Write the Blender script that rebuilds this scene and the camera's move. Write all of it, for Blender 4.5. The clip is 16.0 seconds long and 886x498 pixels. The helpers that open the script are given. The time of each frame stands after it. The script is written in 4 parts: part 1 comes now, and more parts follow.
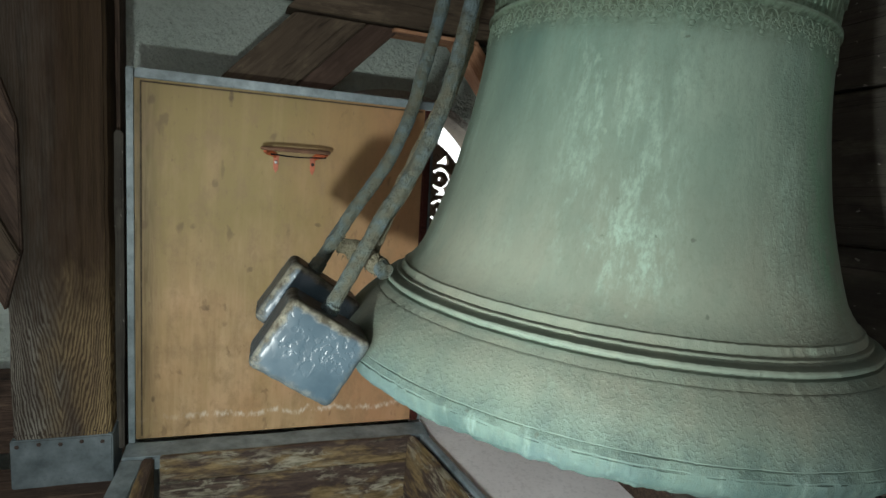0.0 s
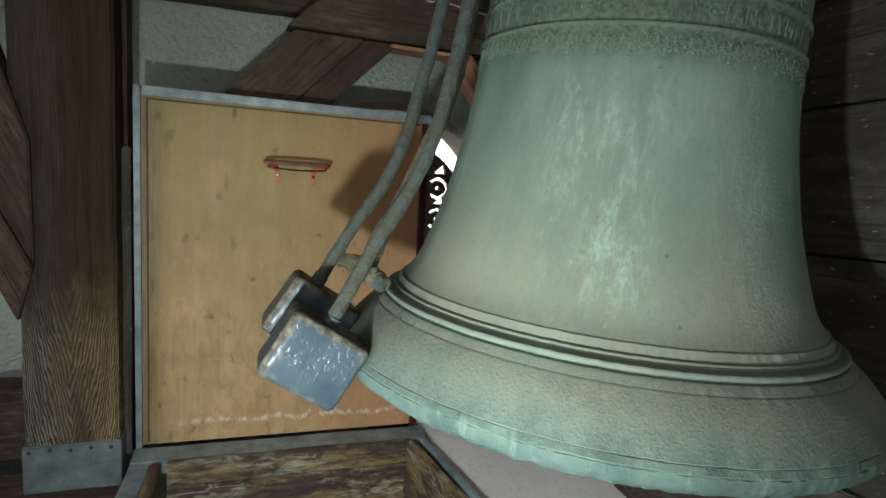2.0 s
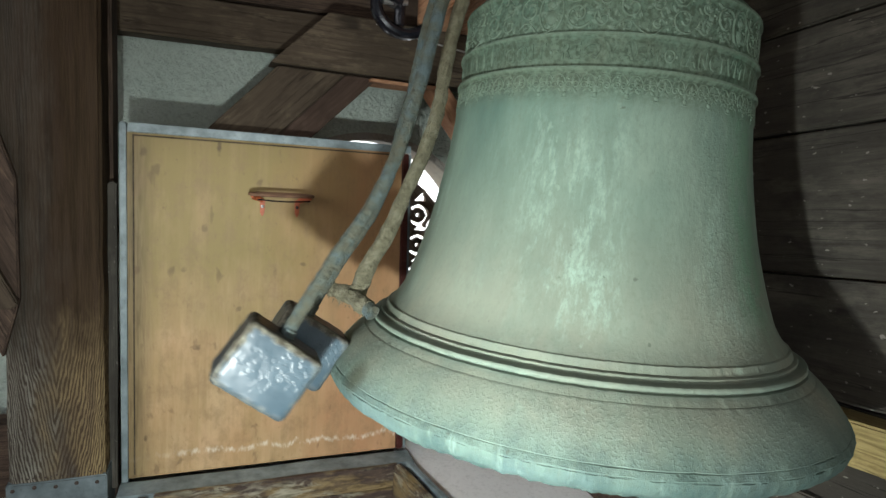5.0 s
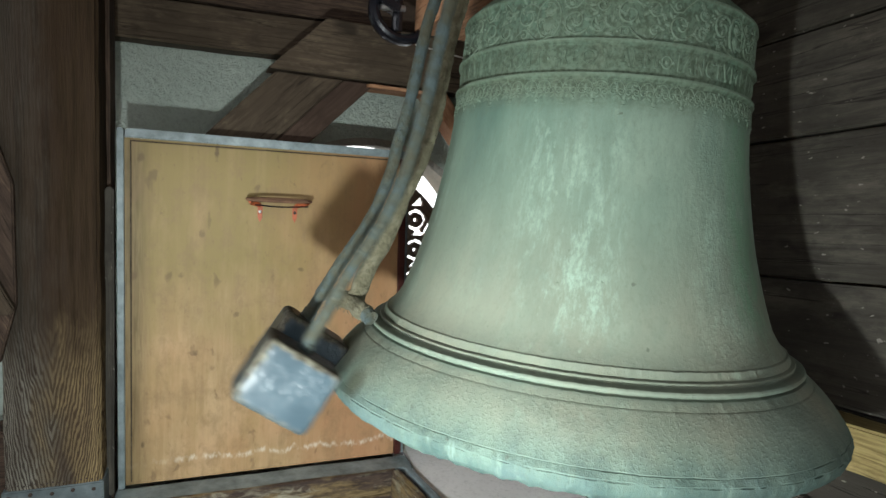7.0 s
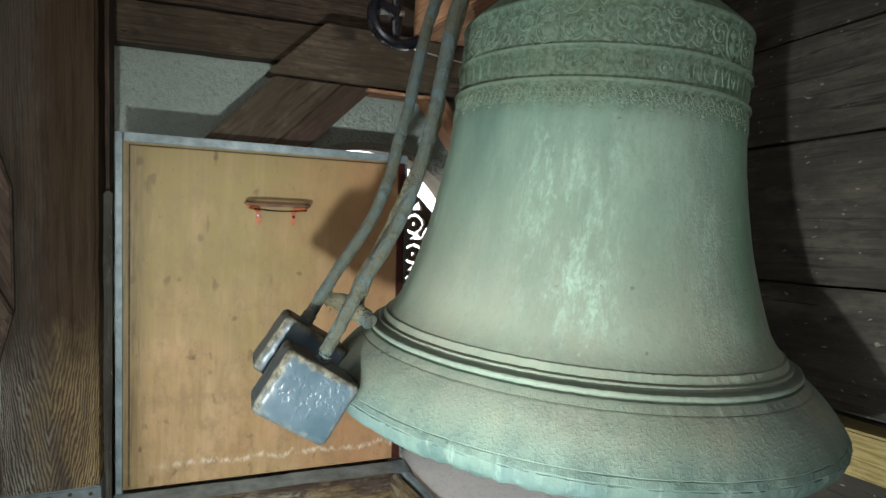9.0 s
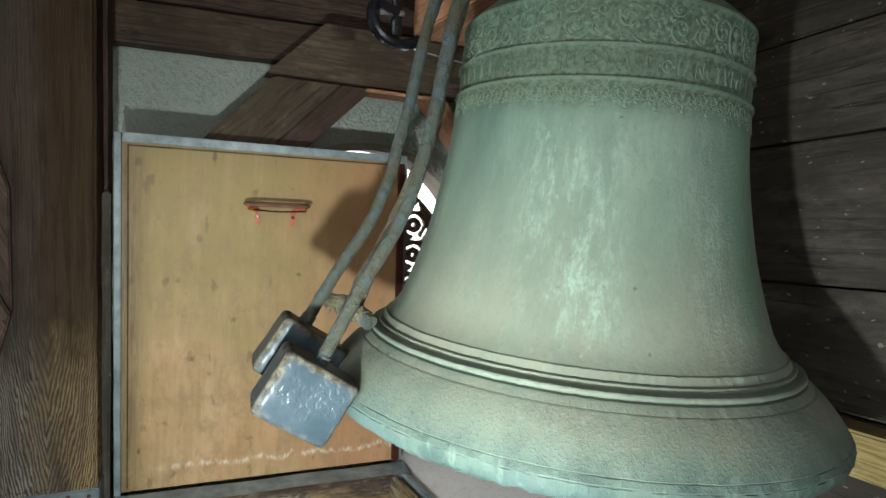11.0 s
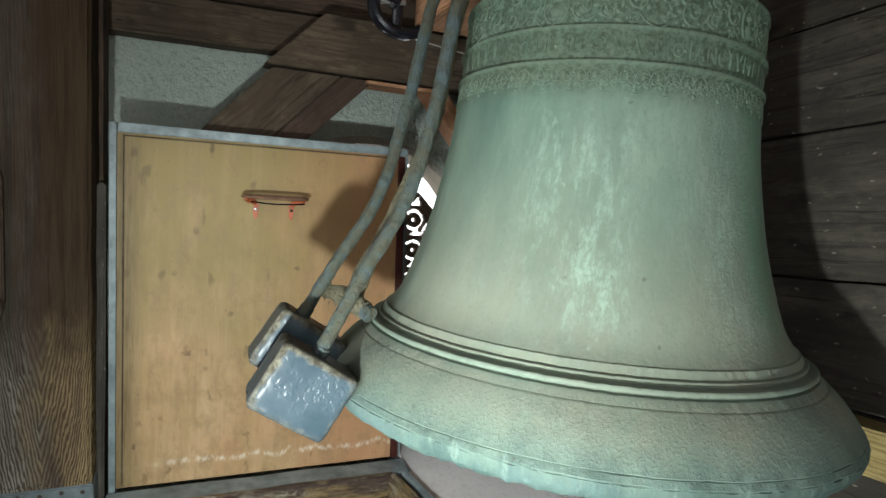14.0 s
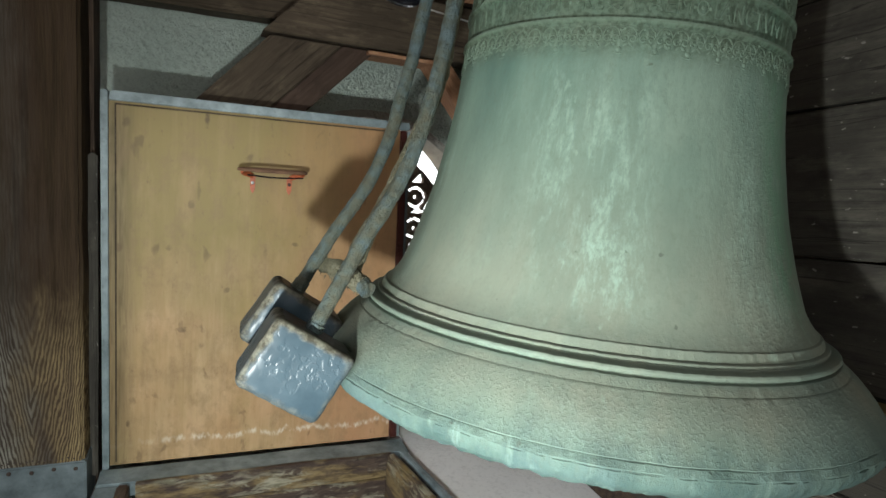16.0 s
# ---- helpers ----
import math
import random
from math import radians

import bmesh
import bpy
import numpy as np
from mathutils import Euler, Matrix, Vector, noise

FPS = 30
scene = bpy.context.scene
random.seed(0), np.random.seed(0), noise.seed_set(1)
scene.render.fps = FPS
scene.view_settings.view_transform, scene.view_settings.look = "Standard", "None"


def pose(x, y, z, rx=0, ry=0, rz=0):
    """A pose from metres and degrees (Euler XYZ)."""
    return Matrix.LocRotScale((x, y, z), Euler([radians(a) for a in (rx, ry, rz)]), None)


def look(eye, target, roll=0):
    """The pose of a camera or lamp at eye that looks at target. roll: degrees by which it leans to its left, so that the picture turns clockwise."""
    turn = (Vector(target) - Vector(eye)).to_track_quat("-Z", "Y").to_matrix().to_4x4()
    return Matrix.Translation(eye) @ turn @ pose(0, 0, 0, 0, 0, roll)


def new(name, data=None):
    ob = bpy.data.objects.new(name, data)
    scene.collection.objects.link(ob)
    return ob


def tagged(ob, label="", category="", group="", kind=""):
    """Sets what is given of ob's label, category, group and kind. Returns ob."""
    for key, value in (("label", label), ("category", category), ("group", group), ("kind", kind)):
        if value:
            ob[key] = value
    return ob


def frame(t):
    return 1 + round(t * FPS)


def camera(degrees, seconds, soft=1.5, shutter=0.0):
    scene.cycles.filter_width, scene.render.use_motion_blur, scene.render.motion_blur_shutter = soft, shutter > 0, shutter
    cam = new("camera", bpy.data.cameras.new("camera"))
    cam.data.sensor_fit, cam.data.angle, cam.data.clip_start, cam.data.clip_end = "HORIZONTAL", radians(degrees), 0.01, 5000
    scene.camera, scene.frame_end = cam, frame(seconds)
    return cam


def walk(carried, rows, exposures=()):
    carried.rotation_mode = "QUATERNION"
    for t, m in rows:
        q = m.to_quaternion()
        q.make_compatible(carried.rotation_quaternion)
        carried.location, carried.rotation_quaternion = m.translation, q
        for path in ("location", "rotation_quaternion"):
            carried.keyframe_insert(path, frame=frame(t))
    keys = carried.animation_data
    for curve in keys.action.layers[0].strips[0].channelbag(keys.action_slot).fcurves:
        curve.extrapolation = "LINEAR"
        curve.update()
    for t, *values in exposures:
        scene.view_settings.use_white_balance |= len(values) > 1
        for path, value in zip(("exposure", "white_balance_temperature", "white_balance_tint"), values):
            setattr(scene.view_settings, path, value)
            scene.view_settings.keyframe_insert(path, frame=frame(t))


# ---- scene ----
# ---- camera and its walk ----
cam = camera(74.93, 16.0, soft=1.5, shutter=0.9)
PATH = [
    (0, pose(0.2804, -1.8640, 1.0124, 79.222, -5.374, -18.822)),
    (0.5, pose(0.2805, -1.8688, 1.0150, 79.202, -5.343, -18.832)),
    (1, pose(0.2768, -1.8860, 1.0206, 79.325, -5.317, -18.846)),
    (1.5, pose(0.2745, -1.8991, 1.0268, 79.429, -5.241, -18.851)),
    (2, pose(0.2692, -1.9166, 1.0402, 79.596, -4.984, -18.912)),
    (2.5, pose(0.2562, -1.9452, 1.0515, 80.165, -4.745, -19.206)),
    (3, pose(0.2473, -1.9612, 1.0565, 80.690, -4.545, -19.523)),
    (3.5, pose(0.2428, -1.9686, 1.0610, 81.251, -4.402, -20.052)),
    (4, pose(0.2422, -1.9658, 1.0579, 81.575, -4.202, -20.576)),
    (6.5, pose(0.2398, -1.9635, 1.0584, 82.451, -3.898, -21.405)),
    (7, pose(0.2393, -1.9643, 1.0593, 82.509, -3.883, -21.455)),
    (7.5, pose(0.2388, -1.9641, 1.0590, 82.674, -3.875, -21.512)),
    (8, pose(0.2392, -1.9636, 1.0590, 82.769, -3.882, -21.552)),
    (8.5, pose(0.2383, -1.9643, 1.0593, 82.839, -3.878, -21.616)),
    (9, pose(0.2372, -1.9652, 1.0583, 82.962, -3.930, -21.636)),
    (11.5, pose(0.2378, -1.9544, 1.0549, 83.103, -3.931, -21.741)),
    (12, pose(0.2369, -1.9520, 1.0532, 83.147, -3.977, -21.775)),
    (12.5, pose(0.2375, -1.9524, 1.0531, 83.117, -4.058, -21.761)),
    (13, pose(0.2383, -1.9520, 1.0513, 83.163, -4.130, -21.745)),
    (13.5, pose(0.2399, -1.9485, 1.0487, 83.080, -4.152, -21.750)),
    (14, pose(0.2428, -1.9328, 1.0392, 82.926, -4.219, -21.798)),
    (14.5, pose(0.2488, -1.9168, 1.0311, 82.650, -4.355, -21.730)),
    (15, pose(0.2527, -1.9044, 1.0264, 82.179, -4.522, -21.690)),
    (15.5, pose(0.2587, -1.8955, 1.0232, 81.624, -4.712, -21.599)),
    (16, pose(0.2610, -1.8869, 1.0188, 81.098, -4.890, -21.563)),
]
walk(cam, PATH, exposures=[(0, -0.4), (2.0, -0.36), (3.0, -0.3), (3.5, -0.18), (4.0, 0.13), (6.5, 0.14), (13.0, 0.14), (16.0, -0.02)])

# ---- world and lights ----
world = bpy.data.worlds.new("world")
scene.world = world
world.use_nodes = True
wn = world.node_tree
sky = wn.nodes.new("ShaderNodeTexSky")
sky.sky_type, sky.sun_disc = "NISHITA", False
sky.sun_elevation, sky.sun_rotation = radians(25), radians(-62)
wn.links.new(sky.outputs[0], wn.nodes["Background"].inputs[0])
wn.nodes["Background"].inputs[1].default_value = 0.15

# the work light that stands low before the bell
lamp = new("work_light", bpy.data.lights.new("work_light", "SPOT"))
lamp.data.spot_size, lamp.data.spot_blend, lamp.data.shadow_soft_size = radians(120), 1.0, 0.02
lamp.data.energy, lamp.data.color = 98, (0.93, 1.0, 0.97)
lamp.matrix_world = look((0.072, -1.86, 0.637), (0.68, -0.7, 0.45))

# low sun on the outer side of the window
sun = new("sun", bpy.data.lights.new("sun", "SUN"))
sun.data.energy, sun.data.angle, sun.data.color = 2.0, radians(0.5), (1.0, 0.95, 0.86)
sun.matrix_world = look((0, 0, 0), (0.80, -0.42, -0.42))

# fill light added from the west, at an opening out of view
west_fill = new("west_fill_light", bpy.data.lights.new("west_fill_light", "AREA"))
west_fill.data.shape, west_fill.data.size, west_fill.data.size_y = "RECTANGLE", 1.9, 1.5
west_fill.data.energy, west_fill.data.color = 30, (1.0, 0.95, 0.92)
west_fill.matrix_world = look((-2.12, -1.5, 1.55), (0.5, -0.9, 0.85))

# second fill light, added behind the camera to lift the shadows
rear = new("rear_fill_light", bpy.data.lights.new("rear_fill_light", "AREA"))
rear.data.shape, rear.data.size, rear.data.size_y = "RECTANGLE", 1.2, 1.2
rear.data.energy, rear.data.color = 20, (1.0, 0.95, 0.92)
rear.matrix_world = look((0.35, -3.68, 1.2), (0.8, 0, 0.5))


# ---- materials ----
def base(name, rough=0.8, spec=0.3):
    m = bpy.data.materials.new(name)
    m.use_nodes = True
    n = m.node_tree.nodes["Principled BSDF"]
    n.inputs["Roughness"].default_value = rough
    n.inputs["Specular IOR Level"].default_value = spec
    return m, m.node_tree, n


def coords(nt, scale=(1, 1, 1), rand=True):
    tc = nt.nodes.new("ShaderNodeTexCoord")
    mp = nt.nodes.new("ShaderNodeMapping")
    mp.inputs["Scale"].default_value = scale
    nt.links.new(tc.outputs["Object"], mp.inputs["Vector"])
    if rand:
        oi = nt.nodes.new("ShaderNodeObjectInfo")
        mu = nt.nodes.new("ShaderNodeMath")
        mu.operation = "MULTIPLY"
        mu.inputs[1].default_value = 37.0
        nt.links.new(oi.outputs["Random"], mu.inputs[0])
        nt.links.new(mu.outputs[0], mp.inputs["Location"])
    return mp.outputs["Vector"]


def noise_tex(nt, vec, scale, detail=6, rough=0.6, distort=0.0):
    n = nt.nodes.new("ShaderNodeTexNoise")
    n.inputs["Scale"].default_value, n.inputs["Detail"].default_value = scale, detail
    n.inputs["Roughness"].default_value, n.inputs["Distortion"].default_value = rough, distort
    nt.links.new(vec, n.inputs["Vector"])
    return n.outputs["Fac"]


def ramp(nt, fac, stops):
    r = nt.nodes.new("ShaderNodeValToRGB")
    el = r.color_ramp.elements
    while len(el) < len(stops):
        el.new(0.5)
    for e, (p, c) in zip(el, stops):
        e.position = p
        e.color = (*c, 1) if isinstance(c, tuple) else (c, c, c, 1)
    nt.links.new(fac, r.inputs[0])
    return r.outputs[0]


def mix(nt, fac, a, b, kind="MIX"):
    m = nt.nodes.new("ShaderNodeMix")
    m.data_type, m.blend_type = "RGBA", kind
    for sock, v in ((m.inputs[0], fac), (m.inputs[6], a), (m.inputs[7], b)):
        if isinstance(v, (int, float)):
            sock.default_value = v
        elif isinstance(v, tuple):
            sock.default_value = (*v, 1)
        else:
            nt.links.new(v, sock)
    return m.outputs[2]


def calc(nt, op, a, b=0.0):
    m = nt.nodes.new("ShaderNodeMath")
    m.operation = op
    for sock, v in zip(m.inputs, (a, b)):
        if isinstance(v, (int, float)):
            sock.default_value = v
        else:
            nt.links.new(v, sock)
    return m.outputs[0]


def bump(nt, bsdf, height, strength, dist):
    b = nt.nodes.new("ShaderNodeBump")
    b.inputs["Strength"].default_value, b.inputs["Distance"].default_value = strength, dist
    nt.links.new(height, b.inputs["Height"])
    nt.links.new(b.outputs[0], bsdf.inputs["Normal"])


def axis_of(nt, which):
    tc = nt.nodes.new("ShaderNodeTexCoord")
    s = nt.nodes.new("ShaderNodeSeparateXYZ")
    nt.links.new(tc.outputs["Object"], s.inputs[0])
    return s.outputs[which]


def timber_mat(name, dark, mid, light, rough=0.85, rings=28.0, relief=0.0025, stain=0.5, grit=0.0):
    """Old sawn wood, grain along the object's x."""
    m, nt, b = base(name, rough, 0.25)
    v = coords(nt, (0.7, 9, 9))
    big = coords(nt, (1, 1, 1))
    grain = noise_tex(nt, v, rings * 0.55, 8, 0.65, 0.6)
    fine = noise_tex(nt, coords(nt, (3, 60, 60)), 9, 4, 0.7)
    col = ramp(nt, grain, [(0.34, dark), (0.5, mid), (0.68, light)])
    patch = noise_tex(nt, big, 3.5, 5, 0.6)
    col = mix(nt, ramp(nt, patch, [(0.38, 0.0), (0.6, stain)]), col, dark)
    pale = noise_tex(nt, coords(nt, (2, 5, 5)), 3.0, 6, 0.65)
    col = mix(nt, ramp(nt, pale, [(0.55, 0.0), (0.72, 0.5)]), col, tuple(c * 1.25 for c in light))
    split = noise_tex(nt, coords(nt, (0.3, 11, 11)), 2.2, 3, 0.55)
    crack = ramp(nt, calc(nt, "ABSOLUTE", calc(nt, "SUBTRACT", split, 0.5)), [(0.002, 0.7), (0.007, 0.0)])
    col = mix(nt, crack, col, tuple(c * 0.2 for c in dark))
    knots = noise_tex(nt, coords(nt, (5, 9, 9)), 1.2, 2, 0.5)
    col = mix(nt, ramp(nt, knots, [(0.68, 0.0), (0.76, 0.75)]), col, tuple(c * 0.35 for c in dark))
    col = mix(nt, ramp(nt, fine, [(0.4, 0.0), (0.75, 0.35)]), col, tuple(c * 0.5 for c in dark))
    blot = noise_tex(nt, coords(nt, (1, 2.5, 2.5)), 9, 8, 0.75)
    col = mix(nt, ramp(nt, blot, [(0.52, 0.0), (0.64, 0.55)]), col, tuple(c * 0.6 for c in dark))
    if grit:
        drops = noise_tex(nt, coords(nt, (16, 30, 30)), 3.0, 2, 0.5)
        col = mix(nt, ramp(nt, drops, [(0.70, 0.0), (0.73, grit)]), col, (0.42, 0.4, 0.36))
    nt.links.new(col, b.inputs["Base Color"])
    h = calc(nt, "SUBTRACT", calc(nt, "ADD", grain, calc(nt, "MULTIPLY", fine, 0.5)), crack)
    bump(nt, b, h, 0.7, relief)
    return m


OLD = timber_mat("old_dark_timber", (0.035, 0.024, 0.018), (0.075, 0.05, 0.036), (0.13, 0.09, 0.062))


def post_mat():
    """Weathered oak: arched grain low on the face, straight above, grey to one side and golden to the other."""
    m, nt, b = base("weathered_post_timber", 0.9, 0.1)
    u, w = axis_of(nt, 0), axis_of(nt, 2)
    wob = noise_tex(nt, coords(nt, (2.2, 6, 6), False), 2.0, 4, 0.6)
    off = calc(nt, "ADD", w, calc(nt, "MULTIPLY", calc(nt, "SUBTRACT", wob, 0.5), 0.035))
    f = calc(nt, "SUBTRACT", calc(nt, "MINIMUM", u, 0.55), calc(nt, "MULTIPLY", calc(nt, "ABSOLUTE", off), 4.5))
    f = calc(nt, "SUBTRACT", f, calc(nt, "MULTIPLY", calc(nt, "MULTIPLY", off, off), 22.0))
    wander = noise_tex(nt, coords(nt, (1.5, 12, 12), False), 3.0, 4, 0.6)
    wave = calc(nt, "SINE", calc(nt, "ADD", calc(nt, "MULTIPLY", f, 115.0), calc(nt, "MULTIPLY", wander, 14.0)))
    cut = noise_tex(nt, coords(nt, (1.6, 45, 45), False), 4.0, 5, 0.7)
    rings = calc(nt, "ADD", calc(nt, "ADD", calc(nt, "MULTIPLY", calc(nt, "MULTIPLY", wave, 0.125), ramp(nt, u, [(0.3, 1.0), (0.6, 0.2)])), 0.36), calc(nt, "MULTIPLY", cut, 0.26))
    fine = noise_tex(nt, coords(nt, (3, 70, 70), False), 9, 4, 0.7)
    side = calc(nt, "ADD", calc(nt, "MULTIPLY", w, -4.0), wob)
    light = ramp(nt, side, [(0.22, (0.33, 0.25, 0.13)), (0.40, (0.22, 0.172, 0.1)), (0.56, (0.165, 0.145, 0.108)), (0.75, (0.27, 0.262, 0.22))])
    dark = ramp(nt, side, [(0.3, (0.09, 0.063, 0.035)), (0.8, (0.055, 0.049, 0.04))])
    col = mix(nt, ramp(nt, rings, [(0.40, 0.0), (0.56, 1.0)]), dark, light)
    stain = noise_tex(nt, coords(nt, (1.3, 8, 8), False), 2.4, 5, 0.6)
    col = mix(nt, ramp(nt, stain, [(0.5, 0.0), (0.64, 0.45)]), col, (0.045, 0.03, 0.026))
    # red-brown stain upwards, coloured darker still for the lamp's fall-off
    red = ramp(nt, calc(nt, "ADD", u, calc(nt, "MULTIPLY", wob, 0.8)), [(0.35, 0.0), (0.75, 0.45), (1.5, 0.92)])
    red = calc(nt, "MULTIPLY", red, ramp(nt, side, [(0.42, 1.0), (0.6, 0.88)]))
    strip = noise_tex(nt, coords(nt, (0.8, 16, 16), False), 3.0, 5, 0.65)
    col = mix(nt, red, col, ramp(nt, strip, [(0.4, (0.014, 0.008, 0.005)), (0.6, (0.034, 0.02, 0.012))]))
    col = mix(nt, ramp(nt, strip, [(0.5, 0.0), (0.64, 0.3)]), col, (0.03, 0.025, 0.02))
    col = mix(nt, ramp(nt, fine, [(0.42, 0.0), (0.72, 0.4)]), col, (0.03, 0.022, 0.016))
    nt.links.new(col, b.inputs["Base Color"])
    bump(nt, b, calc(nt, "ADD", rings, calc(nt, "MULTIPLY", fine, 0.4)), 0.8, 0.004)
    return m


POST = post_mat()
BEAM = timber_mat("brown_beam_timber", (0.05, 0.037, 0.025), (0.088, 0.066, 0.045), (0.14, 0.112, 0.076), rings=15, stain=0.75)
RED = timber_mat("dark_red_brown_timber", (0.04, 0.025, 0.018), (0.07, 0.044, 0.032), (0.105, 0.07, 0.052), rings=15, stain=0.7)
FRESH = timber_mat("orange_beam_timber", (0.24, 0.12, 0.065), (0.36, 0.19, 0.105), (0.46, 0.27, 0.16), stain=0.15)
BOARD = timber_mat("grey_plank_timber", (0.04, 0.036, 0.03), (0.075, 0.069, 0.057), (0.115, 0.106, 0.087), rings=9, relief=0.002, stain=0.9, grit=0.4)
YELLOW = timber_mat("yellow_lamplit_timber", (0.2, 0.15, 0.06), (0.36, 0.28, 0.12), (0.46, 0.37, 0.17), stain=0.3)
STILE = timber_mat("red_brown_varnished_timber", (0.04, 0.011, 0.009), (0.065, 0.019, 0.015), (0.09, 0.028, 0.021), rough=0.4, relief=0.001)


def box_board_mat():
    """Old varnish: purple-brown where it holds, ochre where it thins, pale grey where the wood shows."""
    m, nt, b = base("flaking_varnished_board", 0.55, 0.4)
    grain = noise_tex(nt, coords(nt, (1.5, 9, 9)), 8, 8, 0.7, 0.5)
    col = ramp(nt, grain, [(0.38, (0.035, 0.024, 0.02)), (0.5, (0.06, 0.041, 0.033)), (0.64, (0.095, 0.068, 0.05))])
    warm = noise_tex(nt, coords(nt, (1, 3, 3)), 5.0, 6, 0.65)
    col = mix(nt, ramp(nt, warm, [(0.48, 0.0), (0.58, 0.85)]), col, ramp(nt, grain, [(0.38, (0.11, 0.075, 0.034)), (0.6, (0.27, 0.2, 0.095))]))
    pale = noise_tex(nt, coords(nt, (2.6, 8, 8)), 4.5, 10, 0.75, 0.6)
    zone = noise_tex(nt, coords(nt, (1, 2, 2)), 3.5, 4, 0.6)
    bare = calc(nt, "MULTIPLY", ramp(nt, pale, [(0.50, 0.0), (0.55, 0.9)]), ramp(nt, zone, [(0.46, 0.0), (0.56, 1.0)]))
    col = mix(nt, bare, col, ramp(nt, grain, [(0.4, (0.16, 0.15, 0.1)), (0.6, (0.36, 0.34, 0.26))]))
    nt.links.new(col, b.inputs["Base Color"])
    bump(nt, b, calc(nt, "SUBTRACT", pale, calc(nt, "MULTIPLY", bare, 0.3)), 0.5, 0.003)
    return m


BOXWOOD = box_board_mat()


def plywood_mat():
    m, nt, b = base("varnished_plywood", 0.55, 0.35)
    x, z = axis_of(nt, 0), axis_of(nt, 2)
    grain = noise_tex(nt, coords(nt, (9, 9, 0.7), False), 9, 8, 0.6, 0.5)
    col = ramp(nt, grain, [(0.34, (0.355, 0.247, 0.123)), (0.5, (0.395, 0.279, 0.142)), (0.66, (0.435, 0.315, 0.165))])
    pink = noise_tex(nt, coords(nt, (1, 1, 0.4), False), 7, 5, 0.65)
    col = mix(nt, ramp(nt, pink, [(0.48, 0.0), (0.68, 0.6)]), col, (0.6, 0.43, 0.26))
    blotch = noise_tex(nt, coords(nt, (1, 1, 0.6), False), 5, 5, 0.6)
    col = mix(nt, ramp(nt, blotch, [(0.35, 0.0), (0.7, 0.45)]), col, (0.48, 0.27, 0.13))
    green = noise_tex(nt, coords(nt, (3, 3, 1.2), False), 3, 4, 0.6)
    top = calc(nt, "ADD", calc(nt, "MULTIPLY", z, 0.55), calc(nt, "MULTIPLY", green, 0.8))
    col = mix(nt, ramp(nt, top, [(0.55, 0.0), (0.88, 0.95)]), col, (0.27, 0.205, 0.072))
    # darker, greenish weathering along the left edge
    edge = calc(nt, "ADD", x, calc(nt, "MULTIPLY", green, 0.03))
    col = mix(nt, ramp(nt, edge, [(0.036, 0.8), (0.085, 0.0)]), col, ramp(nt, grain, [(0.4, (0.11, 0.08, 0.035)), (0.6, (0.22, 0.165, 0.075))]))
    rim = calc(nt, "SUBTRACT", calc(nt, "ADD", z, calc(nt, "MULTIPLY", green, 0.09)), 0.06)
    col = mix(nt, ramp(nt, calc(nt, "MULTIPLY", rim, 0.5), [(0.5, 0.0), (0.555, 0.7)]), col, (0.2, 0.15, 0.055))
    # redder tint towards the right, painted in for the reddish shadow there
    warm = calc(nt, "ADD", calc(nt, "MULTIPLY", x, 0.8), calc(nt, "MULTIPLY", blotch, 0.35))
    col = mix(nt, ramp(nt, warm, [(0.5, 0.0), (0.78, 0.6)]), col, (0.42, 0.2, 0.105))
    soft = noise_tex(nt, coords(nt, (11, 11, 0.5), False), 2.0, 5, 0.6)
    col = mix(nt, ramp(nt, soft, [(0.5, 0.0), (0.68, 0.2)]), col, (0.46, 0.32, 0.155))
    cloud = noise_tex(nt, coords(nt, (1, 1, 0.7), False), 13, 8, 0.75)
    col = mix(nt, ramp(nt, cloud, [(0.48, 0.0), (0.62, 0.5)]), col, (0.24, 0.16, 0.08))
    flecks = noise_tex(nt, coords(nt, (1, 1, 0.6), False), 48, 5, 0.7)
    col = mix(nt, ramp(nt, flecks, [(0.6, 0.0), (0.7, 0.45)]), col, (0.17, 0.11, 0.055))
    spots = noise_tex(nt, coords(nt, (14, 14, 8), False), 1.6, 3, 0.5, 0.3)
    col = mix(nt, ramp(nt, spots, [(0.64, 0.0), (0.72, 0.55)]), col, (0.14, 0.09, 0.045))
    runs = noise_tex(nt, coords(nt, (26, 26, 1.1), False), 1.5, 4, 0.6)
    col = mix(nt, ramp(nt, runs, [(0.56, 0.0), (0.8, 0.3)]), col, (0.22, 0.15, 0.07))
    # single knots and smudges
    warp = noise_tex(nt, coords(nt, (1, 1, 1), False), 60, 3, 0.6)
    for px, pz, w, h, k in ((0.036, 1.046, 0.012, 0.02, 0.5), (0.25, 1.075, 0.008, 0.03, 0.75), (0.209, 0.82, 0.012, 0.016, 0.45), (0.316, 0.552, 0.010, 0.012, 0.5), (0.15, 0.684, 0.010, 0.012, 0.45), (0.519, 0.703, 0.014, 0.008, 0.55), (0.19, 0.43, 0.016, 0.012, 0.5), (0.042, 0.133, 0.006, 0.018, 0.7), (0.428, 0.674, 0.008, 0.02, 0.3), (0.23, 0.86, 0.006, 0.03, 0.35)):
        dx, dz = calc(nt, "DIVIDE", calc(nt, "SUBTRACT", x, px), w), calc(nt, "DIVIDE", calc(nt, "SUBTRACT", z, pz), h)
        d = calc(nt, "ADD", calc(nt, "ADD", calc(nt, "MULTIPLY", dx, dx), calc(nt, "MULTIPLY", dz, dz)), calc(nt, "MULTIPLY", calc(nt, "SUBTRACT", warp, 0.5), 3.0))
